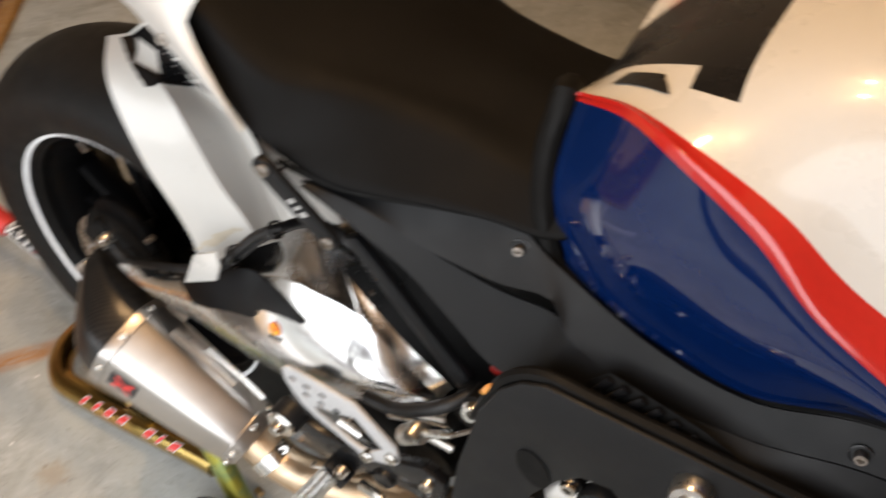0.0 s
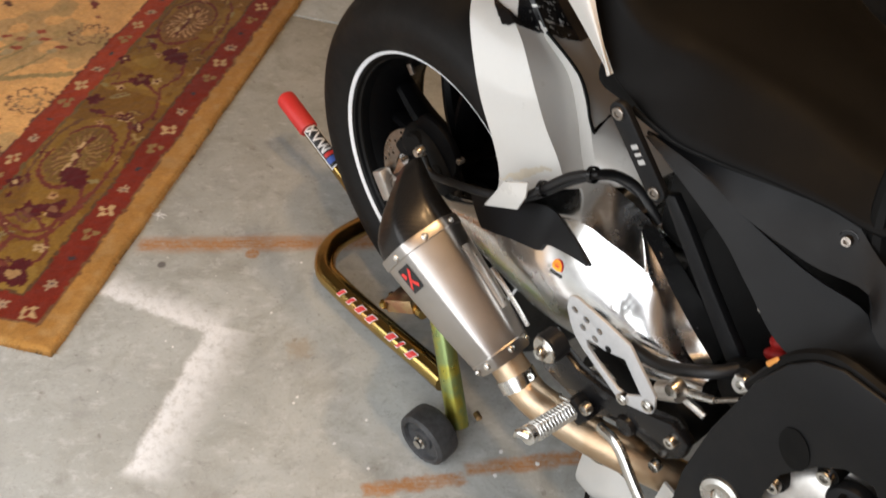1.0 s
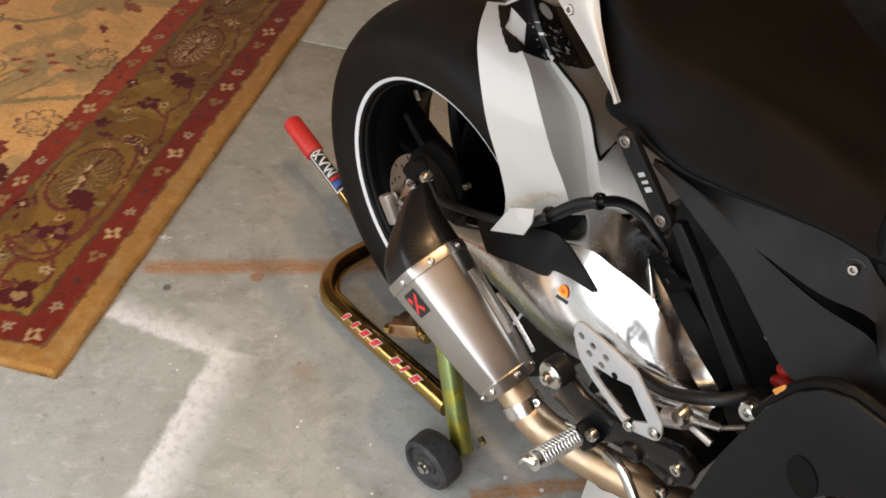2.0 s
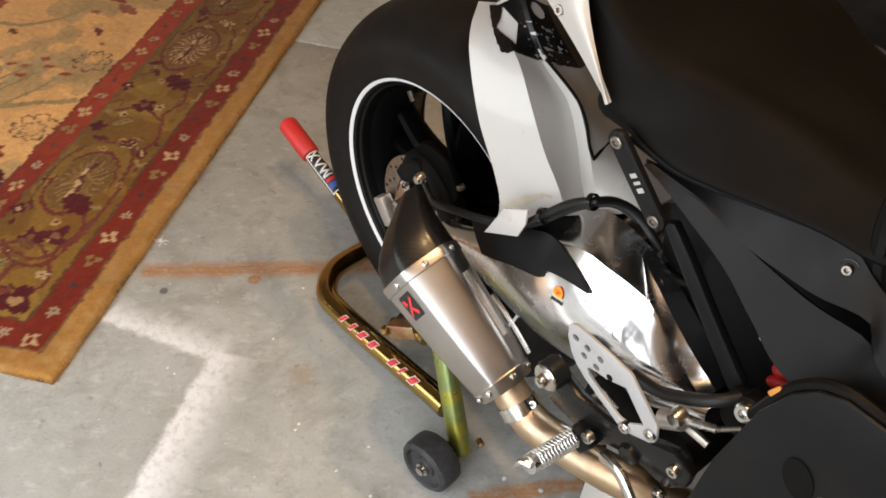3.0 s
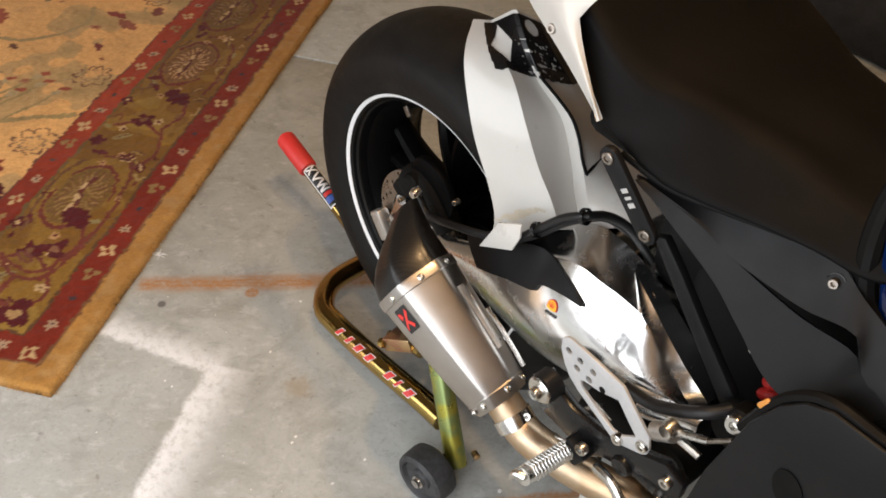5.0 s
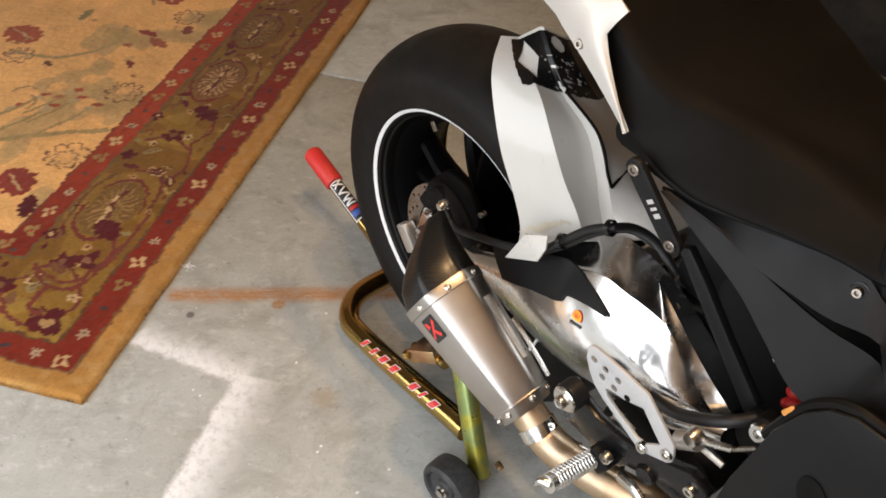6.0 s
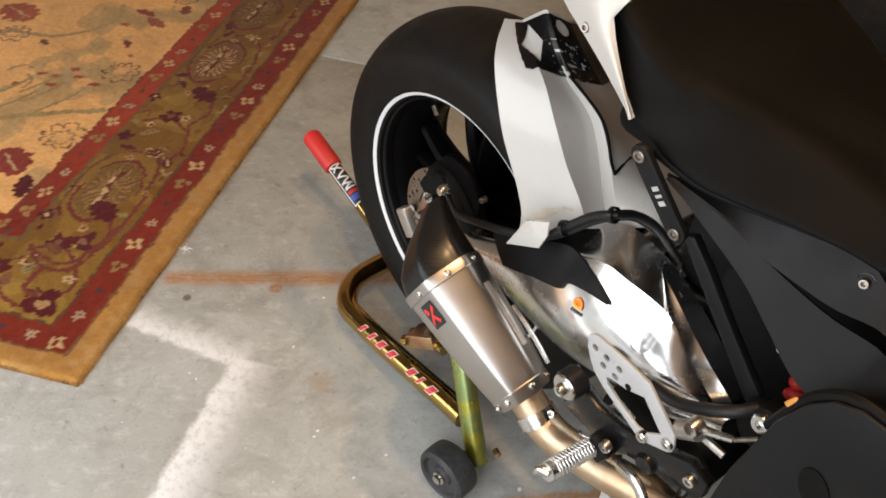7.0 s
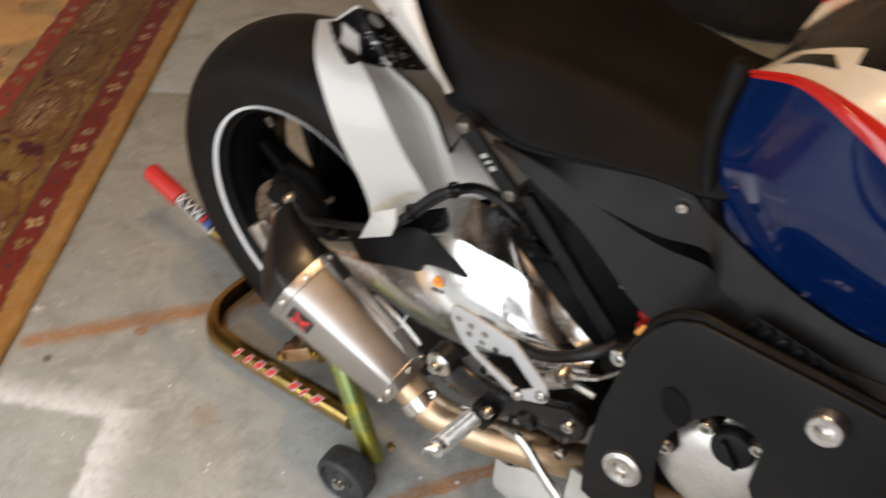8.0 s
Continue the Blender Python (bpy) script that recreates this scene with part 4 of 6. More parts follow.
# ---------------------------------------------------------------- the paddock stand
def build_stand():
    st = thing("paddock_stand", (0.0, 0.0, 0.0), "gold zinc-plated paddock stand with red grip under the rear wheel", "paddock stand")
    r = 0.0215
    right = [(0.177, -0.181, 0.08), (0.129, -0.181, 0.075), (-0.009, -0.185, 0.06), (-0.139, -0.187, 0.05)]
    bend = [(-0.191, -0.181, 0.05), (-0.235, -0.135, 0.05), (-0.244, -0.056, 0.05)]
    far = [(-0.235, 0.06, 0.05), (-0.17, 0.14, 0.055), (-0.05, 0.17, 0.065), (0.12, 0.185, 0.08)]
    bar = part("tube_frame", tube(right + bend + far, r, 70, 18), "zinc", st)
    # red printed lettering along the tube, as plain slanted marks
    line = curve_through(right[1:], 40)
    way = (line[-1] - line[0]).normalized()
    eye_side = Vector((0.55, -0.55, 0.62)).normalized()
    up = (eye_side - way * eye_side.dot(way)).normalized()
    across = way.cross(up)
    for k, (s, long) in enumerate(((0.10, 0.020), (0.215, 0.009), (0.31, 0.019), (0.53, 0.019), (0.65, 0.019), (0.76, 0.012), (0.87, 0.012))):
        at = line[0].lerp(line[-1], s)
        for layer, (grow, name, colour) in enumerate(((1.22, "letter_edge", "sticker_white"), (1.0, "letter", "sticker_red"))):
            half_w, half_l = 0.0072 * grow, long * 0.36 * (1 + (grow - 1) * 0.9)
            bm = bmesh.new()
            rows = []
            for i in range(5):
                a = (i / 4 - 0.5) * 2 * half_w / r
                normal = (up * math.cos(a) + across * math.sin(a))
                rows.append([bm.verts.new(at + normal * (r + 0.0006 + 0.0005 * layer) + way * (j * half_l - 0.011 * (i / 4 - 0.5))) for j in (-1, -0.4, 0.4, 1)])
            for p, q in zip(rows, rows[1:]):
                for a, b, c, d in zip(p, p[1:], q[1:], q):
                    bm.faces.new((a, b, c, d))
            bmesh.ops.recalc_face_normals(bm, faces=bm.faces)
            bmesh.ops.solidify(bm, geom=bm.faces[:], thickness=0.0003)
            part(name, bm, colour, bar)
    # upright arms and casters on both sides
    for side, mirror in (("near", 1), ("far", -1)):
        foot, head = Vector((0.238, -0.200 * mirror, 0.035)), Vector((0.098, -0.150 * mirror, 0.255))
        part("upright", tube([foot, foot.lerp(head, 0.5), head], 0.0205, 8, 16, flat=0.9), "zinc_green", st, "green-tinted zinc upright")
        hub = Vector((0.228, -0.256 * mirror, 0.0495))
        axis = Vector((0.12, -1.0 * mirror, 0.03)).normalized()
        prof = [(0.018, -0.024), (0.042, -0.024), (0.048, -0.019), (0.0495, -0.012), (0.0495, 0.012), (0.048, 0.019), (0.042, 0.024), (0.038, 0.022), (0.035, 0.015), (0.020, 0.014), (0.018, 0.018), (0.0, 0.018)]
        wheel = part("caster_wheel", lathe(prof, towards(hub, axis), 40), "wheel_plastic", st, "scuffed black rubber caster wheel")
        part("axle_bolt", lathe([(0.010, 0.0), (0.012, 0.020), (0.012, 0.024), (0.008, 0.024), (0.008, 0.030), (0.0, 0.031)], towards(hub, axis), 16), "steel", wheel)
        part("axle", tube([hub, hub - axis * 0.075], 0.008, 3), "deep_black", st)
        part("tie_bolt", lathe([(0.0, 0.0), (0.006, 0.0), (0.006, 0.012), (0.003, 0.014), (0.0, 0.014)], towards(Vector((0.262, -0.185 * mirror, 0.085)), (1, -0.3 * mirror, 0.2)), 8), "zinc_block", st)
    # swingarm support block with two studs
    at = Vector((0.028, -0.15, 0.133))
    m = Matrix.Translation(at) @ Matrix.Rotation(radians(-28), 4, "Y") @ Matrix.Rotation(radians(18), 4, "Z")
    sup = part("support_block", block((0.062, 0.05, 0.026), m, 0.003), "zinc_block", st, "copper-tinted zinc support block")
    for off in (-0.014, 0.012):
        p = m @ Vector((-0.031, off - 0.008, 0.002))
        part("stud", lathe([(0.0, -0.002), (0.009, -0.002), (0.009, 0.008), (0.006, 0.011), (0.0, 0.011)], towards(p, m.to_3x3() @ Vector((-1, 0, 0))), 8), "zinc", sup)
    part("support_arm", tube([at, at + Vector((0.05, 0.0, 0.01))], 0.012, 3), "zinc", st)
    # handle with grip and label
    g0, g1, g2 = Vector((-0.580, -0.015, 0.16)), Vector((-0.486, -0.015, 0.13)), Vector((-0.376, -0.022, 0.105))
    way = (g2 - g0).normalized()
    rear = g2 + way * 0.13
    part("handle_tube", tube([g1 - way * 0.02, g1 + way * 0.06, g1 + way * 0.13, rear, Vector((rear.x + 0.02, 0.0, 0.055))], 0.0165, 30, 16), "zinc", st)
    prof = [(0.0, -0.006), (0.014, -0.006), (0.0205, 0.0), (0.0215, 0.006), (0.0215, (g1 - g0).length - 0.004), (0.0195, (g1 - g0).length), (0.0, (g1 - g0).length)]
    part("grip", lathe(prof, towards(g0, way), 24), "red_grip", st, "red foam grip")
    base = towards(g1, way)
    long = 0.115
    eye = (Vector((0.82, -0.78, 1.3)) - g1).normalized()
    up = (eye - way * eye.dot(way)).normalized()
    side = way.cross(up)

    tag = None

    def mark(s0, s1, a0, a1, colour, lift=0.0006, slant=0.0, name="label_mark"):
        """A thin patch on the tube from s0 to s1 along it and a0 to a1 round it."""
        bm = bmesh.new()
        rows = []
        for i in range(4):
            s = s0 + (s1 - s0) * i / 3
            rows.append([bm.verts.new(g1 + way * (s + slant * (j / 5 - 0.5)) + (up * math.cos(a) + side * math.sin(a)) * (0.0168 + lift)) for j, a in ((j, a0 + (a1 - a0) * j / 5) for j in range(6))])
        for p, q in zip(rows, rows[1:]):
            for a, b, c, d in zip(p, p[1:], q[1:], q):
                bm.faces.new((a, b, c, d))
        bmesh.ops.recalc_face_normals(bm, faces=bm.faces)
        bmesh.ops.solidify(bm, geom=bm.faces[:], thickness=0.0002)
        return part(name, bm, colour, tag or st)

    tag = tagged(mark(0.001, long, -1.25, 0.95, "sticker_white", 0.0003, name="label"), "black label with white edge and slanted white bars")
    mark(0.004, long - 0.003, -1.05, 0.75, "sticker_black")
    for s, slant in ((0.008, 0.016), (0.010, -0.012), (0.027, 0.012), (0.036, -0.010), (0.048, 0.010), (0.055, -0.008), (0.061, 0.010), (0.068, 0.0)):
        mark(s, s + 0.0045, -0.85, 0.55, "sticker_white", 0.0009, slant)
    mark(0.077, 0.086, -0.85, 0.55, "sticker_red", 0.0009)
    mark(0.089, 0.104, -0.95, 0.65, "sticker_blue", 0.0009)


build_stand()


# ---------------------------------------------------------------- the motorcycle
AXLE = Vector((0.001, 0.0, 0.349))
RIGHT = Vector((0, -1, 0))
bike = thing("motorcycle", (0.6, 0.0, 0.0), "white, red and blue sport motorcycle with matte black side panels", "motorcycle")


def build_rear_wheel():
    turn = towards(AXLE, RIGHT)
    tyre = []
    for k in range(41):
        a = -1.30 + 2.60 * k / 40
        y = 0.098 * math.sin(a) / math.sin(1.30) if abs(a) > 1.2 else 0.096 * math.sin(a) / math.sin(1.2)
        tyre.append((0.3385 - 0.074 * (1 - math.cos(a)) * 1.05, y))
    outer = [(r, h) for r, h in tyre]
    side = [(0.262, 0.0985), (0.243, 0.094), (0.232, 0.087), (0.224, 0.082)]
    prof = [(r, -h) for r, h in reversed(side)] + outer + side
    part("rear_tyre", lathe([*prof, (0.214, 0.07), (0.214, -0.07), prof[0]], turn, 96), "rubber", bike, "wide smooth black rear tyre")
    rim_prof = [(0.2089, 0.055), (0.2180, 0.076), (0.2282, 0.0835), (0.2298, 0.080), (0.2211, 0.066), (0.1987, 0.040), (0.1916, 0.0), (0.1987, -0.04), (0.2211, -0.066), (0.2298, -0.080), (0.2282, -0.0835), (0.2180, -0.076),
                (0.2089, -0.055), (0.1895, -0.03), (0.1834, 0.0), (0.1895, 0.03), (0.2089, 0.055)]
    rim = part("rear_rim", lathe(rim_prof, turn, 96), "black_rim", bike, "black alloy rear rim")
    part("rim_stripe", lathe([(0.2236, 0.0811), (0.2244, 0.0830), (0.2298, 0.0862), (0.2305, 0.0850), (0.2254, 0.0799), (0.2236, 0.0811)], turn, 96), "white_tape", rim, "white rim stripe")
    part("hub", lathe([(0.0, 0.072), (0.05, 0.072), (0.056, 0.05), (0.045, 0.03), (0.045, -0.03), (0.056, -0.05), (0.05, -0.08), (0.0, -0.08)], turn, 32), "black_rim", rim)
    for k in range(5):
        for fork in (-1, 1):
            a = radians(90 + 72 * k + 8)
            b = a + radians(11 * fork)
            p = AXLE + Vector((math.cos(a), 0, math.sin(a))) * 0.04
            q = AXLE + Vector((math.cos(b), 0, math.sin(b))) * 0.193
            part("spoke", tube([p, p.lerp(q, 0.5) + Vector((0, -0.006, 0)), q], 0.020, 8, 10, ends=0.013, flat=1.5), "black_rim", rim)
    # valve and balance weights
    va = radians(205)
    p = AXLE + Vector((math.cos(va) * 0.178, -0.02, math.sin(va) * 0.178))
    part("valve_stem", tube([p, p - Vector((math.cos(va), 0.5, math.sin(va))) * 0.03], 0.003, 4), "steel_dark", rim)
    for a in (128,):
        d = Vector((math.cos(radians(a)), 0, math.sin(radians(a))))
        part("balance_weight", block((0.006, 0.012, 0.018), towards(AXLE + d * 0.186 + Vector((0, -0.036, 0)), d), 0.001), "steel_dark", rim)
    # chain sprocket on the far side
    teeth = [((0.112 if k % 4 in (0, 1) else 0.104) * math.cos(2 * math.pi * k / 176), (0.112 if k % 4 in (0, 1) else 0.104) * math.sin(2 * math.pi * k / 176)) for k in range(176)]
    part("rear_sprocket", slab(teeth, 0.006, lambda c: Vector((c.x, 0.105 + c.z, c.y)) + AXLE), "deep_black", bike, "dark rear sprocket")
    # brake disc with drilled holes
    holes = []
    for k in range(40):
        a = 2 * math.pi * k / 40
        rr = 0.092 + 0.008 * (k % 3 - 1)
        holes.append(ring(rr * math.cos(a), rr * math.sin(a), 0.0032, 0.0032, 8))
    holes.append(ring(0, 0, 0.072, 0.072, 40))
    disc = slab(ring(0, 0, 0.106, 0.106, 64), 0.005, lambda c: Vector((c.x, -0.094 - c.z, c.y)) + AXLE, holes)
    part("brake_disc", disc, "disc", bike, "drilled steel brake disc")
    part("disc_carrier", lathe([(0.05, 0.09), (0.078, 0.092), (0.078, 0.097), (0.05, 0.10), (0.05, 0.09)], turn, 40), "deep_black", bike)
    # caliper above the axle
    cal = part("brake_caliper", merged(
        tube([(-0.004, -0.112, 0.462), (0.030, -0.114, 0.468), (0.064, -0.113, 0.448), (0.088, -0.112, 0.418)], 0.027, 20, 14, ends=0.022),
        lathe([(0.0, 0.012), (0.017, 0.012), (0.021, 0.007), (0.022, -0.03), (0.0, -0.03)], towards((0.020, -0.128, 0.470), RIGHT), 20),
        lathe([(0.0, 0.010), (0.015, 0.010), (0.019, 0.005), (0.020, -0.03), (0.0, -0.03)], towards((0.064, -0.126, 0.446), RIGHT), 20),
        block((0.035, 0.030, 0.028), Matrix.Translation((-0.012, -0.118, 0.440)) @ Matrix.Rotation(radians(30), 4, "Y"), 0.006)), "deep_black", bike, "black rear brake caliper")
    for p in ((0.018, -0.15, 0.451), (0.132, -0.14, 0.518),):
        screw(cal, p, RIGHT, 0.0045, material="steel_dark")
    part("caliper_hanger", slab(ring(*xz([(0.053, -0.118, 0.482)])[0], 0.052, 0.036, 28, radians(-30)), 0.014, side_place(-0.106), bevel=0.004), "black_rim", bike, "dark caliper hanger casting")
    part("caliper_bracket", slab(ring(0.0, 0.36, 0.032, 0.05, 20), 0.012, side_place(-0.108)), "deep_black", bike)
    part("axle_nut", lathe([(0.0, 0.0), (0.017, 0.0), (0.017, 0.012), (0.012, 0.016), (0.010, 0.012), (0.006, 0.012), (0.006, 0.016), (0.0, 0.016)], towards((-0.012, -0.132, 0.375), RIGHT), 6), "steel_dark", bike, "hexagonal axle nut")
    for r in (0.0085, 0.0050):
        part("bracket_mark", lathe([(r - 0.0012, 0.0), (r, 0.0), (r, 0.0008), (r - 0.0012, 0.0008), (r - 0.0012, 0.0)], towards((0.015, -0.15, 0.448), RIGHT), 24), "grey_print", cal)
    # swingarm end casting
    part("chain_adjuster", block((0.030, 0.022, 0.055), Matrix.Translation((-0.077, -0.115, 0.315)) @ Matrix.Rotation(radians(-38), 4, "Y"), 0.004), "cast", bike, "pale cast chain adjuster block")


build_rear_wheel()


def build_swingarm():
    top = [(-0.05, -0.095, 0.395), (0.05, -0.09, 0.385), (0.17, -0.085, 0.45), (0.262, -0.082, 0.515), (0.298, -0.08, 0.56), (0.337, -0.08, 0.586), (0.373, -0.08, 0.588), (0.403, -0.083, 0.585), (0.408, -0.083, 0.584), (0.443, -0.085, 0.572), (0.488, -0.088, 0.547), (0.531, -0.09, 0.516), (0.565, -0.09, 0.481)]
    ridge = [(-0.043, -0.112, 0.4), (0.08, -0.119, 0.41), (0.206, -0.127, 0.48), (0.307, -0.132, 0.542), (0.356, -0.135, 0.566), (0.392, -0.136, 0.568), (0.424, -0.137, 0.57), (0.456, -0.139, 0.57), (0.424, -0.116, 0.596), (0.47, -0.125, 0.571), (0.502, -0.126, 0.545), (0.535, -0.125, 0.519), (0.568, -0.122, 0.493)]
    lip = [(-0.043, -0.114, 0.396), (0.081, -0.121, 0.408), (0.207, -0.129, 0.479), (0.309, -0.134, 0.542), (0.358, -0.137, 0.566), (0.394, -0.138, 0.568), (0.426, -0.139, 0.57), (0.459, -0.141, 0.57), (0.464, -0.141, 0.568), (0.484, -0.141, 0.552), (0.507, -0.14, 0.528), (0.531, -0.137, 0.504), (0.558, -0.132, 0.479)]
    low = [(-0.051, -0.124, 0.345), (0.059, -0.132, 0.375), (0.168, -0.146, 0.418), (0.264, -0.162, 0.431), (0.328, -0.171, 0.447), (0.379, -0.177, 0.464), (0.423, -0.179, 0.478), (0.454, -0.178, 0.485), (0.459, -0.178, 0.486), (0.487, -0.172, 0.488), (0.515, -0.163, 0.488), (0.54, -0.152, 0.488), (0.561, -0.139, 0.476)]
    under = [(-0.05, -0.112, 0.325), (0.041, -0.115, 0.333), (0.134, -0.12, 0.35), (0.227, -0.128, 0.348), (0.289, -0.134, 0.351), (0.339, -0.138, 0.358), (0.387, -0.138, 0.37), (0.422, -0.136, 0.38), (0.428, -0.136, 0.382), (0.457, -0.132, 0.393), (0.491, -0.128, 0.406), (0.523, -0.122, 0.42), (0.549, -0.114, 0.422)]
    swell = [(a[0] * 0.5 + b[0] * 0.5, a[1] * 0.5 + b[1] * 0.5 - 0.012 * math.sin(math.pi * k / 12) ** 0.7, a[2] * 0.5 + b[2] * 0.5) for k, (a, b) in enumerate(zip(lip, low))]
    back = [(x, -0.075, z - 0.02) for x, y, z in under]
    rails = [top, ridge, lip, swell, low, under, back]
    grid = relaxed(loft([r[:8] for r in rails], 8, 8, (0, 1)) + loft([r[8:] for r in rails], 8, 8, (0, 1)), 16, 24)
    part("swingarm", skin(grid, 0.006), "polished", bike, "polished aluminium swingarm", 32)
    # pressed crease and pocket in the flank
    on_flank = lambda u, v, lift: grid[round(u * 8)][16 + round(v * 16)] + Vector((-0.1, -0.86, 0.5)) * lift   # noqa: E731
    part("swingarm_crease", tube([on_flank(5.0 + 0.2 * k, 0.42 + 0.020 * k, 0.0002) for k in range(11)], 0.0006, 30, 6), "steel_dark", bike)
    screw(bike, (0.452, -0.112, 0.572), (0.1, -0.6, 0.8), 0.006, material="steel_dark", depth=0.002)
    # mirror half on the far side
    far = [[Vector((v.x, -v.y, v.z)) for v in row] for row in grid]
    part("swingarm", skin(far, 0.006), "polished", bike, "polished aluminium swingarm", 60)
    part("swingarm_bridge", block((0.06, 0.19, 0.10), Matrix.Translation((0.335, 0.0, 0.47)), 0.02), "polished", bike)
    part("swingarm_brace", tube([(-0.02, -0.085, 0.335), (0.15, -0.095, 0.365), (0.30, -0.105, 0.375), (0.50, -0.10, 0.395)], 0.030, 24, 16), "deep_black", bike)
    # rubbing plate
    upper = [(0.145, -0.129, 0.462), (0.197, -0.131, 0.493), (0.248, -0.134, 0.522), (0.289, -0.136, 0.546), (0.312, -0.137, 0.55), (0.336, -0.144, 0.549), (0.362, -0.152, 0.547), (0.393, -0.16, 0.54)]
    lower = [(0.196, -0.152, 0.444), (0.229, -0.156, 0.46), (0.258, -0.157, 0.474), (0.287, -0.16, 0.487), (0.314, -0.162, 0.5), (0.321, -0.158, 0.514), (0.359, -0.161, 0.529), (0.393, -0.163, 0.536)]
    across = [[tuple(p + (q - p) * k / 5 - (0.0015 * math.sin(math.pi * k / 5) if i == 1 else 0) for i, (p, q) in enumerate(zip(a, b))) for a, b in zip(upper, lower)] for k in range(6)]
    part("rubbing_plate", skin(loft(across, 4, 2), 0.004), "matte_black", bike, "matte black swingarm guard", 40)
    # fuel sticker: pale square, shell fan, dark bar for the word
    c = grid[34][25]
    u, v = (grid[38][25] - grid[30][25]).normalized(), (grid[34][22] - grid[34][28]).normalized()
    n = u.cross(v).normalized()
    n = n if n.y < 0 else -n
    v = n.cross(u) if n.cross(u).z > 0 else u.cross(n)

    def flat(points, lift, name, colour, parent):
        place = lambda q: c + u * q.x * 0.82 + v * q.y * 0.82 + n * (lift + q.z)   # noqa: E731
        return part(name, slab(points, 0.0003, place), colour, parent)

    fan = [(0.0, -0.004)] + [(0.0105 * math.cos(a), 0.002 + 0.0115 * math.sin(a)) for a in (radians(-20 + 22 * k) for k in range(11))]
    patch = flat([(x * 1.12, y * 1.10) for x, y in fan], 0.0008, "fuel_sticker", "sticker_red", bike)
    tagged(patch, "yellow and red fan emblem sticker with dark print")
    flat(fan, 0.0012, "emblem", "yellow", patch)
    for k in (-2, -1, 0, 1, 2):
        a = radians(90 + 26 * k)
        d, e = (math.cos(a), math.sin(a)), (-math.sin(a) * 0.0006, math.cos(a) * 0.0006)
        flat([(0.003 * d[0] + e[0], -0.001 + 0.003 * d[1] + e[1]), (0.0095 * d[0] + e[0], 0.002 + 0.009 * d[1] + e[1]), (0.0095 * d[0] - e[0], 0.002 + 0.009 * d[1] - e[1]), (0.003 * d[0] - e[0], -0.001 + 0.003 * d[1] - e[1])], 0.0016, "emblem_rib", "sticker_red", patch)
    for k in range(5):
        x = -0.013 + 0.0055 * k
        flat([(x, -0.0125), (x + 0.0036, -0.0125), (x + 0.0036, -0.0070), (x, -0.0070)], 0.0008, "word_mark", "sticker_black", patch)


build_swingarm()


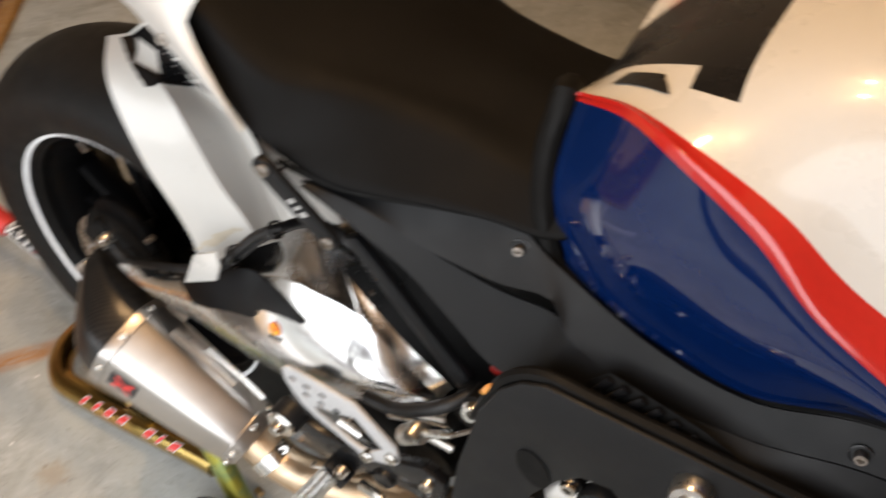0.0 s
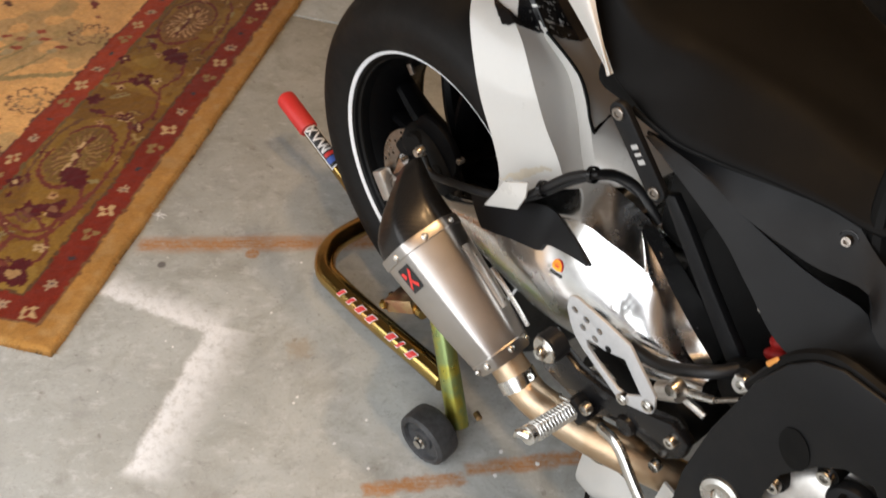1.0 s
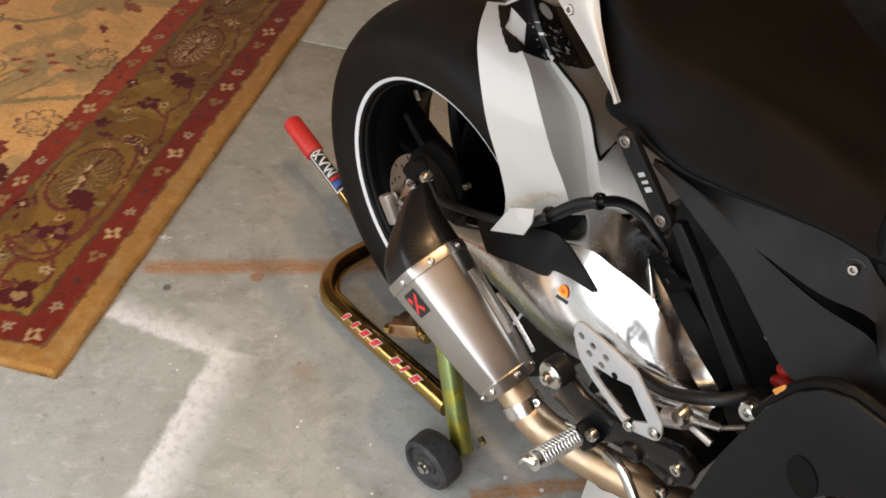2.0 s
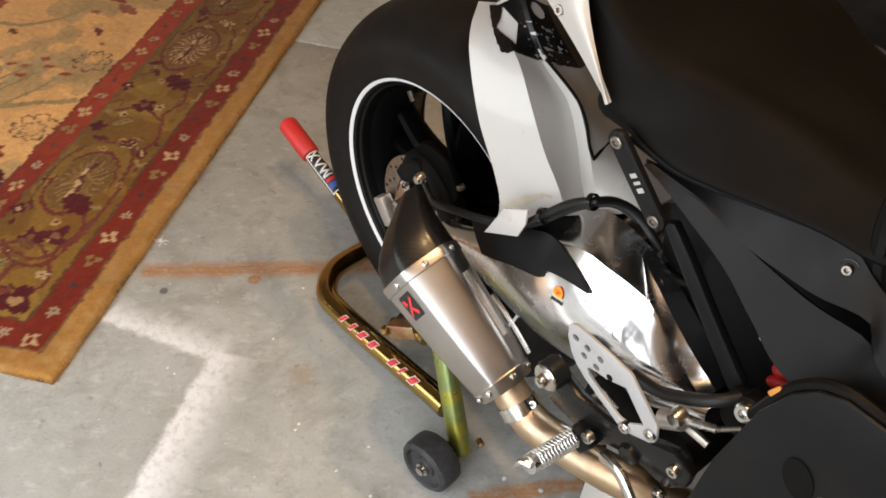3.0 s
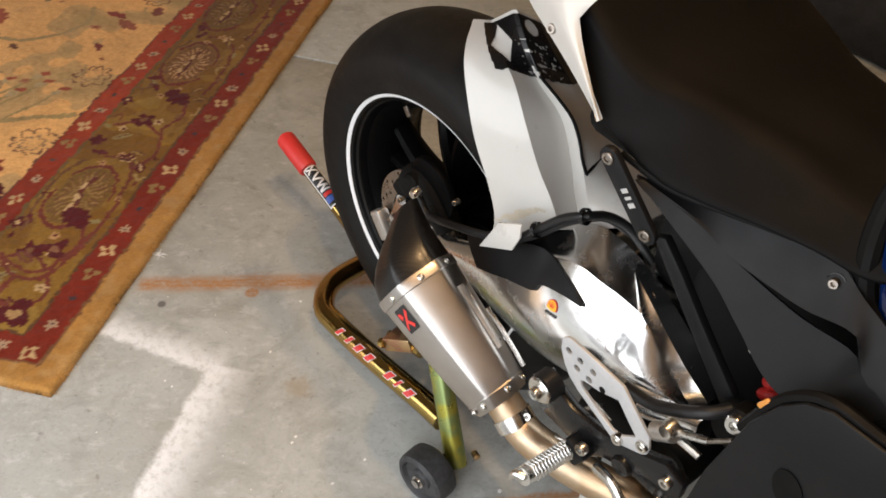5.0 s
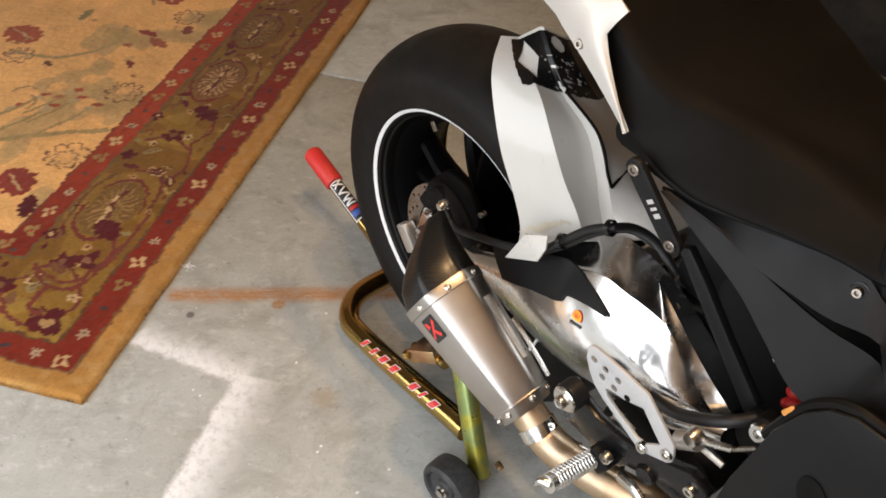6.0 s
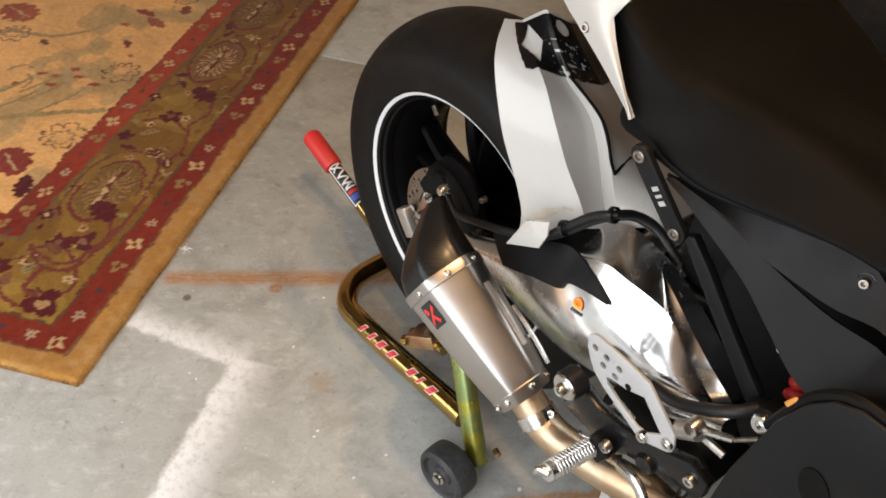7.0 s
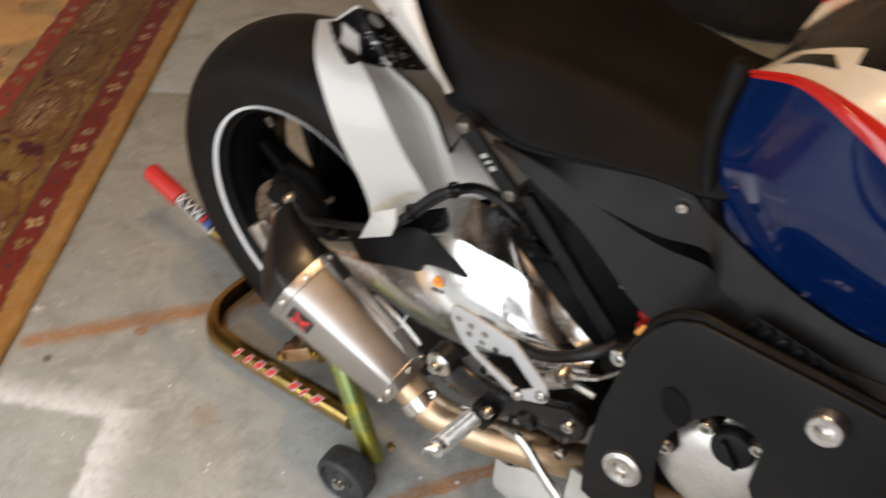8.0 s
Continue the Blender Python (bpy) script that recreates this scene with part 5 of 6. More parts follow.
def build_hugger():
    edge = [(0.05, -0.055, 0.74), (0.07, -0.085, 0.719), (0.089, -0.1, 0.686), (0.127, -0.112, 0.619), (0.169, -0.118, 0.564), (0.191, -0.122, 0.525), (0.193, -0.125, 0.487)]
    fold = [(0.064, -0.035, 0.738), (0.107, -0.055, 0.718), (0.154, -0.072, 0.7), (0.195, -0.088, 0.67), (0.242, -0.104, 0.632), (0.276, -0.11, 0.604), (0.303, -0.114, 0.573)]
    ridge = [(0.085, -0.018, 0.757), (0.126, -0.032, 0.723), (0.155, -0.03, 0.689), (0.208, -0.033, 0.66), (0.246, -0.047, 0.623), (0.277, -0.064, 0.589), (0.306, -0.075, 0.555)]
    crest = [(0.091, -0.016, 0.759), (0.134, -0.03, 0.725), (0.165, -0.03, 0.694), (0.223, -0.034, 0.67), (0.264, -0.048, 0.634), (0.297, -0.065, 0.602), (0.327, -0.076, 0.57)]
    inner = [(0.105, 0.012, 0.742), (0.145, 0.004, 0.715), (0.169, 0.02, 0.677), (0.21, 0.025, 0.637), (0.269, 0, 0.616), (0.328, -0.03, 0.606), (0.373, -0.05, 0.594)]
    far = [(x - 0.015, 0.095, z - 0.035) for x, y, z in inner]
    grid = net([edge, fold, ridge, crest, inner, far], 40, 6, straight=True)
    part("hugger", skin(grid, 0.004), "white_plastic", bike, "white rear wheel hugger with a worn black decal", 24)
    # step line where the front piece meets
    part("hugger_seam", tube([(0.16, -0.031, 0.698), (0.204, -0.033, 0.682), (0.231, -0.036, 0.67), (0.252, -0.043, 0.655), (0.269, -0.05, 0.633), (0.284, -0.056, 0.623)], 0.0022, 20, 8), "deep_black", bike)
    part("hugger_seam", tube([(0.284, -0.056, 0.623), (0.277, -0.036, 0.622), (0.268, -0.008, 0.619)], 0.0022, 8, 8), "deep_black", bike)
    # worn decal wrapped over the top, with chipped gaps
    rows = [row[:] for row in grid]
    nu, nv = len(rows), len(rows[0])
    bm = bmesh.new()
    made = {}
    normal = {}
    for i in range(nu):
        for j in range(nv):
            a = rows[min(i + 1, nu - 1)][j] - rows[max(i - 1, 0)][j]
            b = rows[i][min(j + 1, nv - 1)] - rows[i][max(j - 1, 0)]
            n = a.cross(b).normalized()
            normal[i, j] = n if n.z > 0 else -n
    fine = 6
    for i in range(0, 15):
        for j in range(3, 28):
            for a in range(fine):
                for b in range(fine):
                    s, t = i + (a + 0.5) / fine, j + (b + 0.5) / fine
                    t = t if t < 12 else max(12.0, t - 6)
                    low_edge = 10.2 + 2.2 * math.sin((t - 5) / 6.0) + 0.5 * noise.noise((t * 0.9, 3.0, 0.0))
                    if s > low_edge or t < 3.4 + 0.10 * s or s < 0.6:
                        continue
                    diamond = abs(s - 5.2) / 3.9 + abs(t - 7.2) / 2.6
                    oval = math.hypot((s - 2.6) / 1.4, (t - 14.5) / 1.6)
                    chips = noise.noise((s * 1.3, t * 1.1, 5.0)) + 0.5 * noise.noise((s * 3.1, t * 2.7, 9.0))
                    worn = chips > 0.36 and s > 5.0 and 10.5 < t < 17.5
                    if diamond < 1.0 or oval < 1.0 or worn:
                        continue
                    vs = []
                    for di, dj in ((0, 0), (1, 0), (1, 1), (0, 1)):
                        p, q = i * fine + a + di, j * fine + b + dj
                        if (p, q) not in made:
                            x, y = p / fine, q / fine
                            i0, j0 = min(int(x), nu - 2), min(int(y), nv - 2)
                            f, g = x - i0, y - j0
                            co = rows[i0][j0] * (1 - f) * (1 - g) + rows[i0 + 1][j0] * f * (1 - g) + rows[i0][j0 + 1] * (1 - f) * g + rows[i0 + 1][j0 + 1] * f * g
                            made[p, q] = bm.verts.new(co + normal[i0, j0] * 0.0014)
                        vs.append(made[p, q])
                    bm.faces.new(vs)
    bmesh.ops.recalc_face_normals(bm, faces=bm.faces)
    part("hugger_decal", bm, "gloss_black", bike, "worn glossy black decal", 60)
    bm = bmesh.new()
    smear = {}
    for i in range(31 * 4, 38 * 4):
        for j in range(0, 6 * 4):
            s, t = i / 4, j / 4
            if abs(s - 35.1 - 0.5 * noise.noise((t * 1.3, 1.0, 0.0))) + 0.30 * abs(t - 2.4) > 0.85 + 0.6 * noise.noise((s, t * 2.0, 4.0)):
                continue
            vs = []
            for a, b in ((i, j), (i + 1, j), (i + 1, j + 1), (i, j + 1)):
                if (a, b) not in smear:
                    i0, j0, f, g = a // 4, b // 4, a % 4 / 4, b % 4 / 4
                    co = rows[i0][j0] * (1 - f) * (1 - g) + rows[i0 + 1][j0] * f * (1 - g) + rows[i0][j0 + 1] * (1 - f) * g + rows[i0 + 1][j0 + 1] * f * g
                    smear[a, b] = bm.verts.new(co + normal[i0, j0] * 0.0010)
                vs.append(smear[a, b])
            bm.faces.new(vs)
    bmesh.ops.recalc_face_normals(bm, faces=bm.faces)
    part("wax_smear", bm, "tan_smear", bike, "tan smear on the hugger", 60)
    tab = xz([(0.24, -0.162, 0.567), (0.28, -0.162, 0.592), (0.28, -0.162, 0.568), (0.269, -0.162, 0.539), (0.208, -0.162, 0.502)])
    part("hugger_bracket", slab(tab, 0.004, side_place(-0.160), bevel=0.001), "white_plastic", bike, "white hugger mounting tab")


build_hugger()


def build_tail():
    """White tail fairing that ends in a point above the passenger footrest mount."""
    low = [(-0.10, -0.10, 0.93), (0.06, -0.125, 0.905), (0.217, -0.15, 0.882), (0.258, -0.158, 0.868), (0.321, -0.17, 0.841), (0.376, -0.178, 0.809)]
    crest = [(-0.10, -0.13, 0.96), (0.10, -0.15, 0.95), (0.283, -0.17, 0.914), (0.311, -0.176, 0.888), (0.344, -0.18, 0.856), (0.38, -0.181, 0.812)]
    top = [(-0.10, -0.12, 1.0), (0.12, -0.14, 0.99), (0.329, -0.158, 0.929), (0.321, -0.166, 0.901), (0.342, -0.174, 0.866), (0.38, -0.18, 0.811)]
    part("tail_fairing", skin(net([low, crest, top], 30, 5), 0.004), "white_plastic", bike, "white tail fairing", 50)
    screw(bike, (0.29, -0.166, 0.869), (0.1, -1, 0.25), 0.0055, material="steel_dark")


build_tail()


def build_seat():
    """Seat and tail cover: a saddle that is broad behind and narrows to the tank."""
    edge = [(0.10, -0.125, 0.955), (0.20, -0.145, 0.899), (0.30, -0.158, 0.852), (0.38, -0.170, 0.806), (0.45, -0.166, 0.781), (0.50, -0.157, 0.779), (0.555, -0.147, 0.783), (0.61, -0.139, 0.785), (0.66, -0.134, 0.784), (0.70, -0.124, 0.80)]
    brow = [(0.10, -0.118, 0.995), (0.20, -0.142, 0.95), (0.30, -0.152, 0.905), (0.385, -0.152, 0.853), (0.44, -0.130, 0.841), (0.492, -0.110, 0.829), (0.55, -0.100, 0.822), (0.612, -0.102, 0.812), (0.66, -0.108, 0.815), (0.70, -0.108, 0.845)]
    pad = [(0.10, -0.085, 1.018), (0.20, -0.105, 0.965), (0.30, -0.112, 0.918), (0.38, -0.105, 0.870), (0.45, -0.084, 0.850), (0.50, -0.066, 0.837), (0.555, -0.056, 0.829), (0.61, -0.055, 0.821), (0.66, -0.06, 0.829), (0.70, -0.07, 0.857)]
    spine = [(x, 0.0, z + 0.008) for x, y, z in pad]
    tuck = [(x, y + 0.016, z - 0.012) for x, y, z in edge]
    other = lambda r: [(x, -y, z) for x, y, z in r]   # noqa: E731
    rails = [tuck, edge, brow, pad, spine, other(pad), other(brow), other(edge), other(tuck)]
    part("seat", skin(loft(rails, 6, 8, (1, 6)), 0.008), "seat_black", bike, "long matte black saddle with flat flanks", 60)
    # glossy trim that runs out along the lower edge
    trim = [(0.408, -0.172, 0.784), (0.451, -0.165, 0.772), (0.481, -0.160, 0.770), (0.516, -0.153, 0.772), (0.555, -0.146, 0.776), (0.590, -0.141, 0.780)]
    part("seat_trim", tube(trim, 0.0040, 30, 10, 0.0008, 0.6), "deep_black", bike, "black trim under the saddle")


build_seat()


def build_side():
    """Matte black frame cover under the seat and tank, with its recessed crease."""
    top = [(0.43, -0.168, 0.769), (0.486, -0.144, 0.761), (0.575, -0.134, 0.771), (0.627, -0.132, 0.783), (0.675, -0.141, 0.764), (0.768, -0.158, 0.738), (0.854, -0.162, 0.729), (0.941, -0.165, 0.763), (1.08, -0.165, 0.76)]
    brow = [(0.439, -0.172, 0.768), (0.5, -0.158, 0.751), (0.546, -0.155, 0.734), (0.605, -0.157, 0.732), (0.635, -0.158, 0.734), (0.682, -0.161, 0.744), (0.706, -0.168, 0.713), (0.767, -0.173, 0.695), (0.865, -0.176, 0.703), (0.955, -0.18, 0.732), (1.08, -0.180, 0.72)]
    lid = [(0.44, -0.171, 0.77), (0.499, -0.157, 0.752), (0.545, -0.154, 0.734), (0.605, -0.151, 0.719), (0.637, -0.15, 0.715), (0.684, -0.152, 0.718), (0.707, -0.167, 0.713), (0.767, -0.172, 0.695), (0.865, -0.176, 0.702), (0.956, -0.18, 0.73), (1.08, -0.180, 0.718)]
    low = [(0.436, -0.178, 0.771), (0.498, -0.168, 0.730), (0.546, -0.165, 0.701), (0.585, -0.168, 0.673), (0.645, -0.174, 0.638), (0.731, -0.186, 0.664), (0.819, -0.196, 0.672), (0.892, -0.2, 0.679), (1.08, -0.205, 0.62)]
    panel = part("frame_cover", skin(net([top, brow], 60, 6), 0.004), "matte_black", bike, "matte black frame cover", 28)
    part("frame_cover_lower", skin(net([lid, low], 60, 6), 0.004), "matte_black", panel, sharp=28)
    for p in ((0.6405, -0.140, 0.7655), (0.935, -0.174, 0.739)):
        cup = part("bolt_cup", lathe([(0.0085, -0.006), (0.0092, 0.001), (0.0082, 0.0014), (0.007, -0.003), (0.0, -0.003)], towards(p, (0.05, -1, 0.25)), 20), "gloss_black", panel)
        screw(panel, Vector(p) + Vector((0, -0.001, 0)), (0.05, -1, 0.25), 0.0050, material="steel_dark")
    # sunken dark badge with slanted raised marks
    rim = [(0.725, -0.183, 0.669), (0.733, -0.179, 0.698), (0.748, -0.177, 0.717), (0.782, -0.182, 0.716), (0.831, -0.188, 0.713), (0.862, -0.192, 0.705), (0.833, -0.192, 0.689), (0.776, -0.19, 0.685), (0.744, -0.185, 0.682)]
    rim = [(x, y - 0.006, z) for x, y, z in rim]
    bm = bmesh.new()
    bm.faces.new([bm.verts.new(p) for p in rim])
    bmesh.ops.triangulate(bm, faces=bm.faces[:])
    bmesh.ops.solidify(bm, geom=bm.faces[:], thickness=0.0006)
    bmesh.ops.recalc_face_normals(bm, faces=bm.faces)
    badge = part("badge", bm, "deep_black", panel, "black recess with slanted louvres")
    for p, q in (((0.737, -0.184, 0.686), (0.751, -0.181, 0.714)), ((0.751, -0.186, 0.691), (0.766, -0.184, 0.715)), ((0.768, -0.188, 0.695), (0.782, -0.186, 0.714)), ((0.786, -0.189, 0.696), (0.797, -0.187, 0.713)), ((0.803, -0.19, 0.696), (0.812, -0.188, 0.71)), ((0.821, -0.192, 0.693), (0.829, -0.19, 0.707))):
        part("badge_louvre", tube([(p[0], p[1] - 0.0065, p[2]), (q[0], q[1] - 0.0065, q[2])], 0.0046, 4, 10, flat=0.55), "gloss_black", badge)
    # dark core that fills the space behind the covers
    part("frame", merged(
        block((0.62, 0.20, 0.20), Matrix.Translation((0.72, 0.02, 0.655)), 0.03),
        block((0.30, 0.19, 0.09), Matrix.Translation((0.42, 0.03, 0.725)) @ Matrix.Rotation(radians(4), 4, "Y"), 0.02),
        block((0.30, 0.26, 0.34), Matrix.Translation((0.78, 0.02, 0.47)), 0.03),
        block((0.20, 0.19, 0.30), Matrix.Translation((0.565, 0.01, 0.50)), 0.03)), "deep_black", bike)
    # strut from the footrest mount down to the pivot
    strut = xz([(0.457, -0.15, 0.694), (0.471, -0.15, 0.701), (0.5, -0.15, 0.673), (0.546, -0.15, 0.623), (0.594, -0.15, 0.574), (0.604, -0.15, 0.564), (0.591, -0.15, 0.544), (0.578, -0.15, 0.558), (0.531, -0.15, 0.61), (0.485, -0.15, 0.661)])
    part("subframe_strut", slab(strut, 0.012, side_place(-0.140), bevel=0.002), "matte_black", bike, "flat matte black subframe strut")
    back = xz([(0.397, -0.06, 0.67), (0.429, -0.06, 0.691), (0.515, -0.06, 0.631), (0.57, -0.06, 0.583), (0.636, -0.06, 0.526), (0.589, -0.06, 0.431), (0.508, -0.06, 0.528)])
    part("subframe_web", slab(back, 0.02, side_place(-0.040), bevel=0.004), "deep_black", bike)
    # blanking plate in place of the passenger footrest
    p, q = Vector((0.409, -0.19, 0.789)), Vector((0.467, -0.182, 0.722))
    way = (q - p).normalized()
    wide = Vector((0, -1, 0)).cross(way).normalized()
    out = way.cross(wide)
    out = out if out.y < 0 else -out
    long = (q - p).length
    pill = [(0.0118 * math.cos(a), 0.0118 * math.sin(a)) for a in (radians(90 + 15 * k) for k in range(13))] + [(long + 0.0118 * math.cos(a), 0.0118 * math.sin(a)) for a in (radians(-90 + 15 * k) for k in range(13))]
    plate = part("blanking_plate", slab(pill, 0.008, lambda c: p + way * c.x + wide * c.y + out * (c.z - 0.004), bevel=0.0015), "matte_black", bike, "black blanking plate with white marks")
    for s in (p, q):
        screw(plate, s + out * 0.004, out, 0.007, material="steel_dark", depth=0.003)
    for k, (w, h) in enumerate(((0.0050, 0.0085), (0.0035, 0.0085), (0.0055, 0.0085))):
        c = 0.44 * long + (k - 0.2) * 0.0085
        pts = [(c - w / 2, -h / 2), (c + w / 2, -h / 2), (c + w / 2, h / 2), (c - w / 2, h / 2)]
        part("plate_mark", slab(pts, 0.0004, lambda e: p + way * e.x + wide * (e.y + 0.001) + out * (e.z + 0.0041)), "grey_print", plate)


build_side()


def build_tank():
    r0 = [(0.68, -0.13, 0.757), (0.727, -0.142, 0.736), (0.781, -0.15, 0.73), (0.852, -0.156, 0.728), (0.939, -0.162, 0.767), (1.06, -0.165, 0.775), (1.16, -0.15, 0.80)]
    r1 = [(0.655, -0.12, 0.826), (0.719, -0.157, 0.832), (0.778, -0.176, 0.834), (0.845, -0.184, 0.817), (0.921, -0.188, 0.802), (1.05, -0.192, 0.78), (1.16, -0.17, 0.79)]
    r2 = [(0.656, -0.096, 0.895), (0.71, -0.14, 0.925), (0.762, -0.17, 0.923), (0.819, -0.182, 0.898), (0.889, -0.19, 0.849), (1.04, -0.195, 0.79), (1.15, -0.17, 0.8)]
    r3 = [(0.653, -0.086, 0.896), (0.708, -0.128, 0.929), (0.764, -0.158, 0.935), (0.829, -0.17, 0.916), (0.896, -0.176, 0.877), (1.04, -0.185, 0.83), (1.15, -0.165, 0.84)]
    r4 = [(0.65, -0.046, 0.881), (0.689, -0.066, 0.921), (0.756, -0.092, 0.956), (0.84, -0.114, 0.983), (0.94, -0.122, 0.985), (1.04, -0.120, 0.975), (1.15, -0.105, 0.955)]
    r5 = [(0.652, 0, 0.879), (0.689, 0, 0.917), (0.748, 0, 0.961), (0.84, 0.0, 1.000), (0.94, 0.0, 1.012), (1.04, 0.0, 1.003), (1.15, 0.0, 0.98)]
    mirror = lambda r: [(x, -y, z) for x, y, z in r]   # noqa: E731
    grid = net([r0, r1, r2, r3, r4, r5, mirror(r4), mirror(r3), mirror(r2), mirror(r1), mirror(r0)], 56, 6)
    cut = lambda a, b, u0=0, u1=99: [row[a:b + 1] for row in grid[u0:u1]]   # noqa: E731
    tank = part("fuel_tank", skin(cut(18, 42, 16), 0.003), "white_paint", bike, "glossy white, red and blue fuel tank", 60)
    part("tank_side_panel", skin(cut(0, 12), 0.003), "blue", tank, "glossy blue side of the tank", 60)
    part("tank_stripe", skin(cut(12, 18), 0.003), "red_paint", tank, "glossy red stripe", 60)
    part("tank_side_panel", skin(cut(48, 60), 0.003), "blue", tank, "glossy blue side of the tank", 60)
    part("tank_stripe", skin(cut(42, 48), 0.003), "red_paint", tank, "glossy red stripe", 60)
    part("tank_pad", skin(cut(24, 36, 0, 17), 0.003), "gloss_black", tank, "glossy black pad", 60)
    part("tank_pad", skin(cut(22, 24, 12, 17), 0.003), "gloss_black", tank, sharp=60)
    part("tank_shoulder", skin(cut(18, 24, 0, 13), 0.003), "white_paint", tank, "white shoulder of the tank", 60)
    part("tank_shoulder", skin(cut(18, 22, 12, 17), 0.003), "white_paint", tank, "white shoulder of the tank", 60)
    part("tank_shoulder", skin(cut(36, 42, 0, 17), 0.003), "white_paint", tank, "white shoulder of the tank", 60)
    # black inlay in the white shoulder, and its frame
    def on_tank(u, v):
        i, k = int(u), int(v)
        f, g = u - i, v - k
        return grid[i][k] * (1 - f) * (1 - g) + grid[i + 1][k] * f * (1 - g) + grid[i][k + 1] * (1 - f) * g + grid[i + 1][k + 1] * f * g

    lifted = [[on_tank((4.0 + 1.6 * t) + (6.6 - 2.8 * t) * s, 20.9 + 1.8 * t) + Vector((0, -0.0006, 0.0014)) for t in (0, 0.33, 0.66, 1)] for s in (k / 8 for k in range(9))]
    part("tank_inlay", skin(lifted), "gloss_black", tank)
    # rubber edge round the foot of the tank
    edge = [grid[0][k] + Vector((-0.012, 0.004, -0.004)) for k in (20, 16, 12, 8, 4, 0)] + [row[0] + Vector((0.002, 0.006, -0.010)) for row in grid[3::5]]
    part("tank_seal", tube(edge, 0.011, 60, 10), "deep_black", tank, "black rubber edge")
    core = [[Vector((v.x, v.y * 0.9, v.z - 0.012)) for v in row] for row in grid]
    part("tank_core", skin(core), "deep_black", tank)
    # filler cap near the front
    part("filler_cap", lathe([(0.0, 0.012), (0.045, 0.012), (0.056, 0.008), (0.060, 0.0), (0.060, -0.01), (0.0, -0.01)], towards((0.985, 0.0, 1.012), (0.05, 0, 1)), 40), "gloss_black", tank, "round filler cap")


build_tank()


def build_fairing():
    """Lower matte black side panel with an opening over the clutch cover, and the white belly."""
    out = xz([(0.624, -0.215, 0.348), (0.62, -0.215, 0.422), (0.628, -0.215, 0.52), (0.648, -0.215, 0.627), (0.666, -0.215, 0.673), (0.685, -0.215, 0.697), (0.708, -0.215, 0.708), (0.753, -0.215, 0.707), (0.825, -0.215, 0.706)]) + [(1.02, 0.70), (1.02, 0.42), (0.92, 0.40), (0.83, 0.47), (0.80, 0.53)]
    out += xz([(0.799, -0.215, 0.591), (0.779, -0.215, 0.612), (0.753, -0.215, 0.607), (0.732, -0.215, 0.583), (0.709, -0.215, 0.536), (0.704, -0.215, 0.478), (0.712, -0.215, 0.426), (0.737, -0.215, 0.356)]) + xz([(0.69, -0.215, 0.322)])
    panel = part("side_fairing", slab(out, 0.005, side_place(-0.213), bevel=0.0022), "matte_black", bike, "matte black side fairing", 40)
    plug = [(0.0, 0.001), (0.009, 0.001), (0.011, 0.006), (0.018, 0.008), (0.0235, 0.006), (0.025, 0.0), (0.025, -0.006), (0.0, -0.006)]
    part("frame_plug", lathe(plug, towards((0.671, -0.219, 0.444), (0.05, -1, 0.15)), 32), "steel", bike, "large bright metal frame plug")
    part("side_hole", slab(ring(*xz([(0.708, -0.219, 0.585)])[0], 0.016, 0.026, 24, radians(22)), 0.0008, side_place(-0.2186)), "deep_black", panel, "dark oval hole in the fairing")
    screw(bike, (0.841, -0.222, 0.673), (0.05, -1, 0.2), 0.017, name="crash_bung_bolt", depth=0.014)
    # black tube added to draw the shade in the gap above the fairing
    part("fairing_shadow_gap", tube([(0.641, -0.205, 0.602), (0.662, -0.205, 0.665), (0.681, -0.205, 0.692), (0.705, -0.205, 0.705), (0.75, -0.205, 0.703), (0.822, -0.205, 0.702), (1.02, -0.205, 0.70)], 0.007, 40, 8), "deep_black", bike, "black tube drawn as the shadow gap above the fairing")
    # clutch cover
    mid = Vector((0.762, -0.185, 0.488))
    prof = [(0.0, 0.020), (0.030, 0.020), (0.052, 0.016), (0.064, 0.008), (0.068, 0.0), (0.074, -0.002), (0.074, -0.03), (0.0, -0.03)]
    cover = part("clutch_cover", lathe(prof, towards(mid, (0.05, -1, 0.12)), 48), "cast", bike, "pale cast metal clutch cover")
    cap = towards((0.773, -0.207, 0.561), (0.05, -1, 0.12))
    part("oil_cap", lathe([(0.0, 0.010), (0.015, 0.010), (0.0215, 0.008), (0.0235, 0.004), (0.0235, -0.006), (0.0, -0.006)], cap, 24), "matte_black", cover, "black plastic oil filler cap")
    part("oil_cap_grip", block((0.034, 0.006, 0.010), cap @ Matrix.Translation((0, 0, 0.013)) @ Matrix.Rotation(radians(-52), 4, "Z"), 0.0015), "matte_black", cover)
    for p in ((0.743, -0.207, 0.578), (0.708, -0.205, 0.51), (0.796, -0.205, 0.584)):
        part("bolt_boss", lathe([(0.0, 0.004), (0.011, 0.004), (0.013, -0.03), (0.0, -0.03)], towards(p, RIGHT), 16), "deep_black", cover)
        screw(cover, Vector(p) + Vector((0, -0.004, 0)), RIGHT, 0.0085, depth=0.008)
    part("engine_case", block((0.30, 0.25, 0.26), Matrix.Translation((0.80, -0.03, 0.47)), 0.03), "deep_black", bike)
    # white belly fairing
    up = [(0.453, -0.15, 0.184), (0.486, -0.165, 0.208), (0.526, -0.175, 0.248), (0.586, -0.18, 0.248), (0.652, -0.18, 0.195)]
    dn = [(x + 0.02, y + 0.06, z - 0.16) for x, y, z in up]
    mid_r = [(x + 0.01, y - 0.012, z - 0.06) for x, y, z in up]
